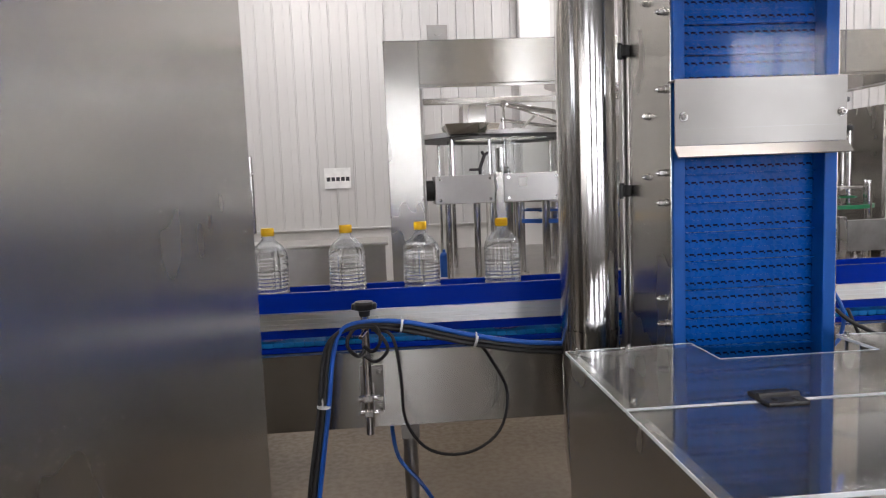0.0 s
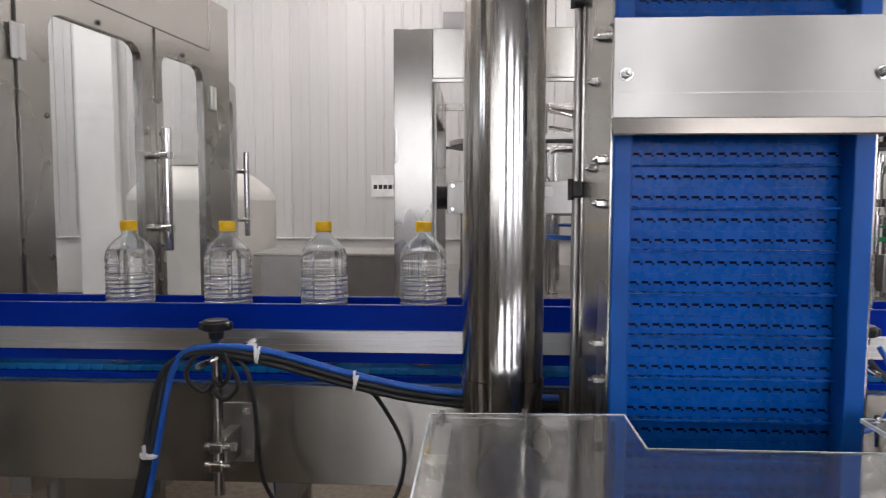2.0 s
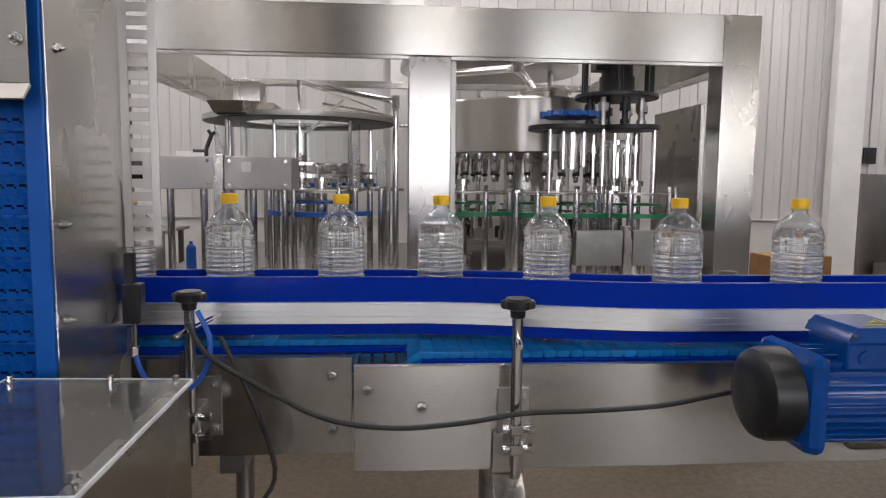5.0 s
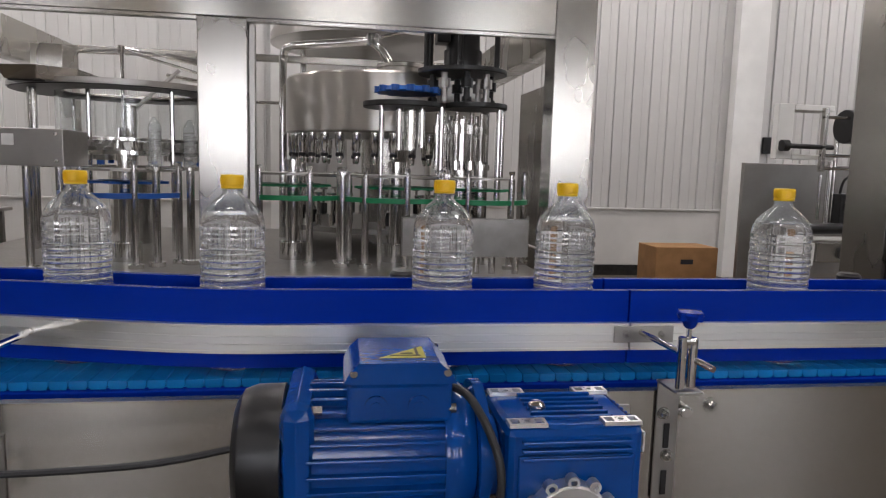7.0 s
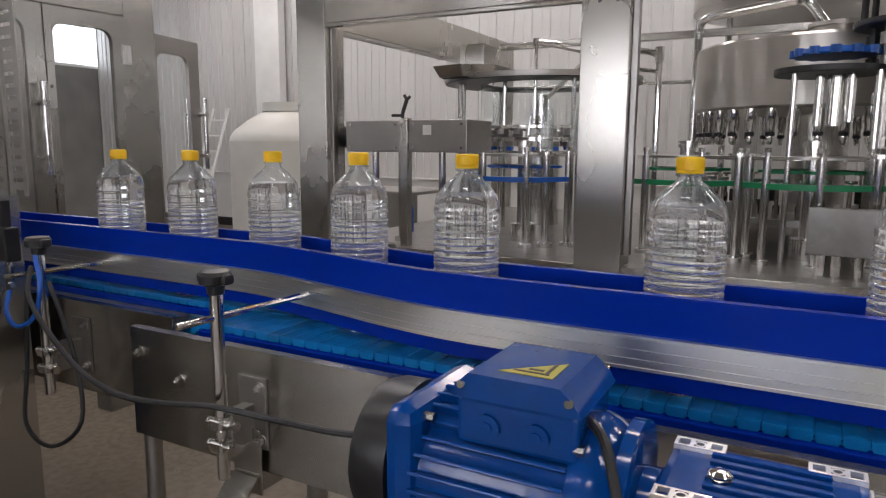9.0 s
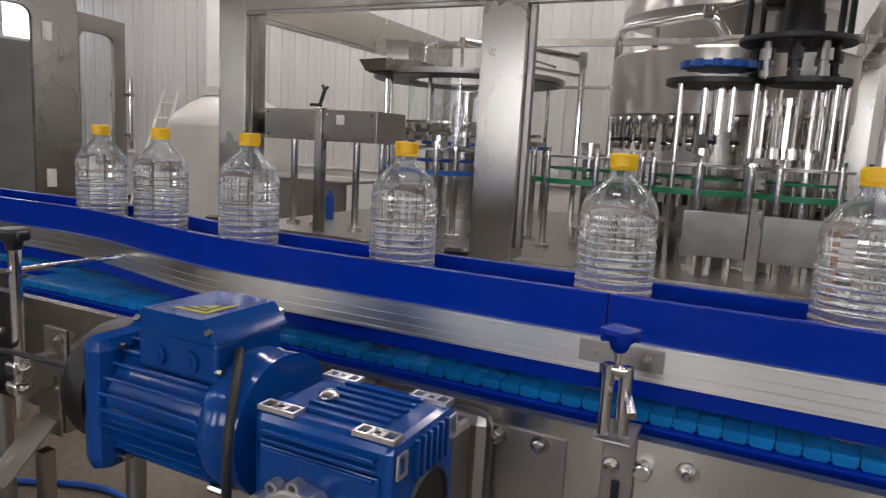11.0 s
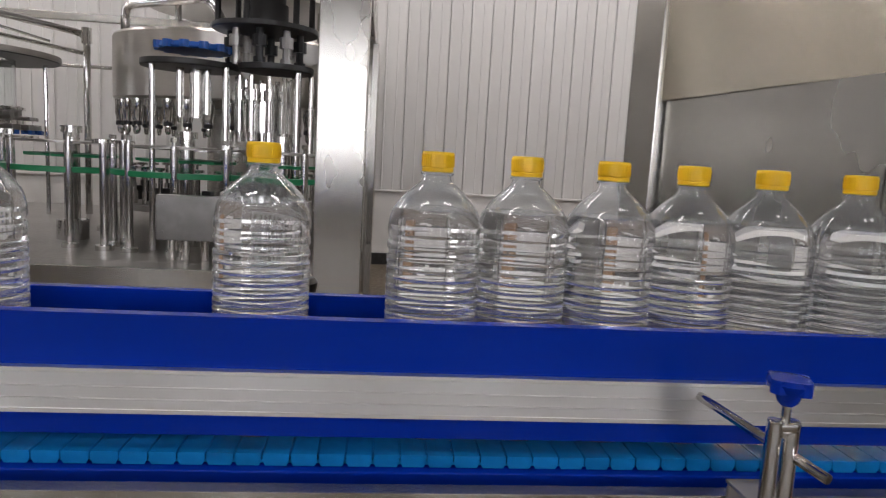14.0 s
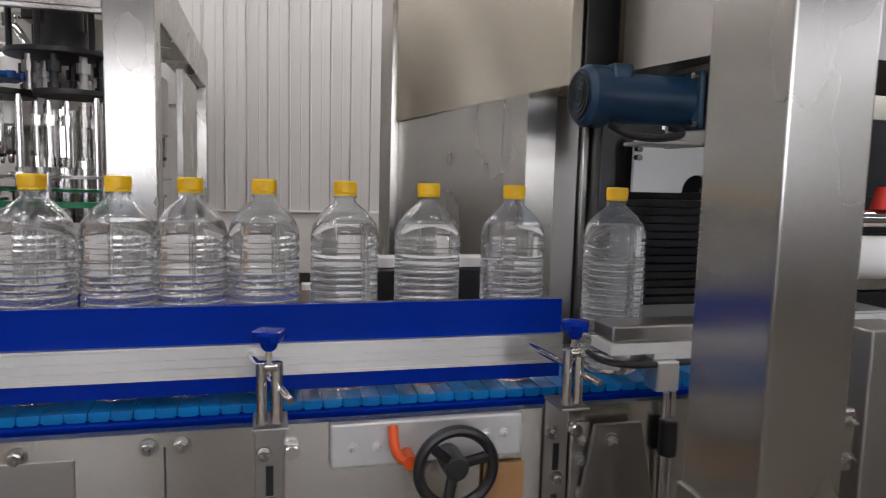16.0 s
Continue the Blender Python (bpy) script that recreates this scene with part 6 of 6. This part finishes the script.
# ---- bottles ----
R = 0.062
lower = [(0.030, 0.006), (0.040, 0.002), (0.050, 0.0), (0.0565, 0.005), (R, 0.013)]
z = 0.022
while z < 0.228:
    lower += [(R, z), (R, z + 0.0035), (R - 0.002, z + 0.005), (R - 0.0032, z + 0.0066), (R - 0.002, z + 0.0082), (R, z + 0.0097)]
    z += 0.0128
for z in (0.2505, 0.270):
    lower += [(R, z - 0.006), (R - 0.0022, z - 0.0025), (R - 0.0022, z + 0.0025), (R, z + 0.006)]
lower += [(R, 0.280), (R - 0.0006, 0.288), (R - 0.0026, 0.299), (R - 0.0055, 0.309)]
upper = [(R - 0.005, 0.3078), (0.055, 0.311), (0.0503, 0.319), (0.0442, 0.3266), (0.0362, 0.335), (0.0283, 0.342), (0.0215, 0.3475), (0.0188, 0.352), (0.018, 0.357), (0.0215, 0.3575), (0.0215, 0.3605), (0.018, 0.361), (0.018, 0.366)]
lower += [(R - 0.0068, 0.312), (0.02, 0.3121)]
inner_ = [(r - 0.001, h) for r, h in upper[::-1]]


for ex, ey in ((1.68, 5.2), (1.5, 5.1)):
    solo("empty_bottle", Mesh().lathe([(r * 0.62, h * 0.8) for r, h in lower[:-1]] + [(r * 0.62, h * 0.8) for r, h in upper[1:]] + [(r * 0.62 - 0.001, h * 0.8) for r, h in upper[:0:-1]] + [(r * 0.62 - 0.001, h * 0.8 + 0.001) for r, h in lower[:-1][::-1]], (ex, ey, 1.331), 28, close=False), PET, "empty clear plastic bottle standing on a guide post", "bottle", "empty bottles")


TALL = 0.964
lower = [(r, h * TALL) for r, h in lower]
upper = [(r, h * TALL) for r, h in upper]
inner_ = [(r, h * TALL) for r, h in inner_]


def build_bottle():
    b = thing("bottle", "full clear ribbed plastic water bottle with a yellow cap", "bottle", "bottles on the conveyor")
    part("body", Mesh().lathe(lower, (0, 0, 0), 48), WATER, b, "ribbed clear body full of water")
    part("shoulder", Mesh().lathe(upper + inner_, (0, 0, 0), 48, close=False), PET, b, "clear sloping shoulder and neck")
    cap = Mesh().lathe([(0.0195, 0.3485), (0.0208, 0.349), (0.0208, 0.3535), (0.020, 0.354), (0.0212, 0.355), (0.0212, 0.3715), (0.0202, 0.3745), (0.006, 0.375)], (0, 0, 0), 40)
    for k in range(40):
        a = 2 * math.pi * k / 40
        cap.box(0.0208, -0.0006, 0.356, 0.0217, 0.0006, 0.3705, 0, Matrix.Rotation(a, 4, "Z"))
    part("cap", cap, YELLOW, b, "ridged yellow plastic cap")
    return b



def ride(b, turn, *pts):
    """Carries a bottle along the line: pairs of seconds and metres."""
    rows = []
    for k in range(33):
        t = k * 0.5
        x = pts[-1][1]
        for (t0, x0), (t1, x1) in zip(pts, pts[1:]):
            if t <= t1:
                x = x0 + (x1 - x0) * (t - t0) / (t1 - t0)
                break
        rows.append((t, pose(x, line_y(x), CHAIN_Z + 0.001, 0, 0, turn)))
    walk(b, rows)


def loop_pose(s, length, xa, xb, y):
    """Where a link stands after s metres along its endless loop."""
    run, half = xb - xa, math.pi * TURN_R
    turns, s = divmod(s, length)
    zc = CHAIN_Z - TURN_R
    if s < run:
        return pose(xa + s, y, CHAIN_Z), False
    if s < run + half:
        a = (s - run) / TURN_R
        return pose(xb + TURN_R * math.sin(a), y, zc + TURN_R * math.cos(a), 0, math.degrees(a), 0), True
    if s < 2 * run + half:
        return pose(xb - (s - run - half), y, zc - TURN_R, 0, 180, 0), False
    a = math.pi + (s - 2 * run - half) / TURN_R
    return pose(xa + TURN_R * math.sin(a), y, zc + TURN_R * math.cos(a), 0, math.degrees(a), 0), True


def run_chains():
    """Every link rides round its conveyor."""
    for links, length, xa, xb, y, speed in CHAINS:
        for n, ob in enumerate(links):
            places = [loop_pose(n * length / len(links) + speed * k * 0.1, length, xa, xb, y) for k in range(161)]
            near = lambda k: any(places[j][1] for j in range(max(k - 1, 0), min(k + 2, 161)))
            walk(ob, [(k * 0.1, places[k][0]) for k in range(161) if k % 10 == 0 or near(k)])


def motions():
    run_chains()
    first = build_bottle()
    bottles = [first] + [copy_thing(first, pose(0, 0, 0)) for k in range(9)]
    ride(bottles[0], 0, (-1, 1.1), (3.0, 2.125), (3.5, 2.247), (3.7, 2.307), (5.8, 3.125), (6, 3.218), (6.5, 3.388), (7, 3.584), (8.7, 4.16), (10.8, 4.45), (13.5, 4.715), (14, 4.800), (14.5, 4.896), (15, 5.020), (15.5, 5.113), (16, 5.268))
    ride(bottles[1], 23, (-1, 0.86), (2.5, 1.766), (3.0, 1.89), (3.5, 2.006), (3.7, 2.05), (5.8, 2.759), (6, 2.838), (6.5, 2.967), (7, 3.095), (7.5, 3.282), (8.7, 3.75), (10.8, 4.3), (13.5, 4.599), (14, 4.671), (14.5, 4.754), (15, 4.867), (15.5, 4.950), (16, 5.046))
    ride(bottles[2], 46, (-1, 0.61), (2.5, 1.505), (3.0, 1.632), (3.5, 1.745), (3.7, 1.794), (5.8, 2.38), (6, 2.462), (6.5, 2.646), (7, 2.838), (7.5, 3.01), (8, 3.234), (8.7, 3.51), (10.8, 4.15), (13, 4.408), (13.5, 4.493), (14, 4.558), (14.5, 4.619), (15, 4.710), (15.5, 4.780), (16, 4.875))
    ride(bottles[3], 69, (-1, 0.34), (0.5, 0.70), (3.0, 1.379), (3.5, 1.496), (3.7, 1.544), (5.8, 2.085), (6, 2.14), (6.5, 2.261), (7, 2.423), (7.5, 2.61), (8, 2.80), (8.5, 2.955), (8.7, 3.02), (10.8, 3.82), (12, 4.1), (12.5, 4.197), (13, 4.300), (13.5, 4.387), (14, 4.446), (14.5, 4.498), (15, 4.596), (15.5, 4.648), (16, 4.719))
    ride(bottles[4], 12, (0, 0.306), (0.5, 0.427), (3.7, 1.279), (5.8, 1.819), (6, 1.872), (6.5, 1.989), (7, 2.116), (7.5, 2.253), (8, 2.431), (8.5, 2.63), (8.7, 2.715), (10.8, 3.457), (11, 3.538), (11.5, 3.71), (12, 3.889), (12.5, 4.043), (13, 4.191), (13.5, 4.274), (14, 4.327), (14.5, 4.382), (15, 4.480), (15.5, 4.526), (16, 4.576))
    ride(bottles[5], 35, (0, 0.029), (0.5, 0.15), (1, 0.285), (1.5, 0.41), (5.8, 1.532), (6, 1.585), (7.5, 1.969), (8, 2.104), (8.5, 2.25), (8.7, 2.314), (10.8, 3.107), (11, 3.197), (11.5, 3.39), (12, 3.60), (12.5, 3.781), (13, 3.980), (13.5, 4.149), (14, 4.208), (14.5, 4.265), (15, 4.358), (15.5, 4.401), (16, 4.453))
    ride(bottles[6], 58, (0, -0.222), (0.5, -0.1), (1, 0.03), (1.5, 0.158), (2, 0.295), (3, 0.555), (5.8, 1.272), (6, 1.328), (8, 1.845), (8.5, 1.983), (8.7, 2.045), (10.8, 2.728), (11, 2.805), (11.5, 2.99), (12, 3.205), (12.5, 3.412), (13, 3.621), (13.5, 3.797), (14, 3.984), (14.5, 4.148), (15, 4.238), (15.5, 4.279), (16, 4.339))
    ride(bottles[7], 1, (0, -0.48), (0.5, -0.364), (1, -0.232), (1.5, -0.107), (2, 0.03), (2.5, 0.15), (3, 0.277), (8, 1.571), (8.5, 1.705), (8.7, 1.768), (10.8, 2.352), (11, 2.432), (11.5, 2.625), (12, 2.82), (12.5, 3.032), (13, 3.266), (13.5, 3.444), (14, 3.626), (14.5, 3.801), (15, 3.996), (15.5, 4.153), (16, 4.210))
    ride(bottles[8], 24, (0, -0.745), (0.5, -0.622), (1, -0.49), (1.5, -0.364), (2, -0.23), (2.5, -0.108), (3, 0.03), (8, 1.313), (8.5, 1.434), (8.7, 1.486), (10.8, 2.046), (11, 2.1), (11.5, 2.236), (12, 2.41), (13, 2.860), (16, 3.939))
    ride(bottles[9], 47, (0, -1.0), (1, -0.757), (1.5, -0.635), (2, -0.5), (2.5, -0.377), (8.5, 1.143), (8.7, 1.196), (10.8, 1.776), (11, 1.828), (11.5, 1.955), (12, 2.09), (13, 2.502), (16, 3.533))


motions()
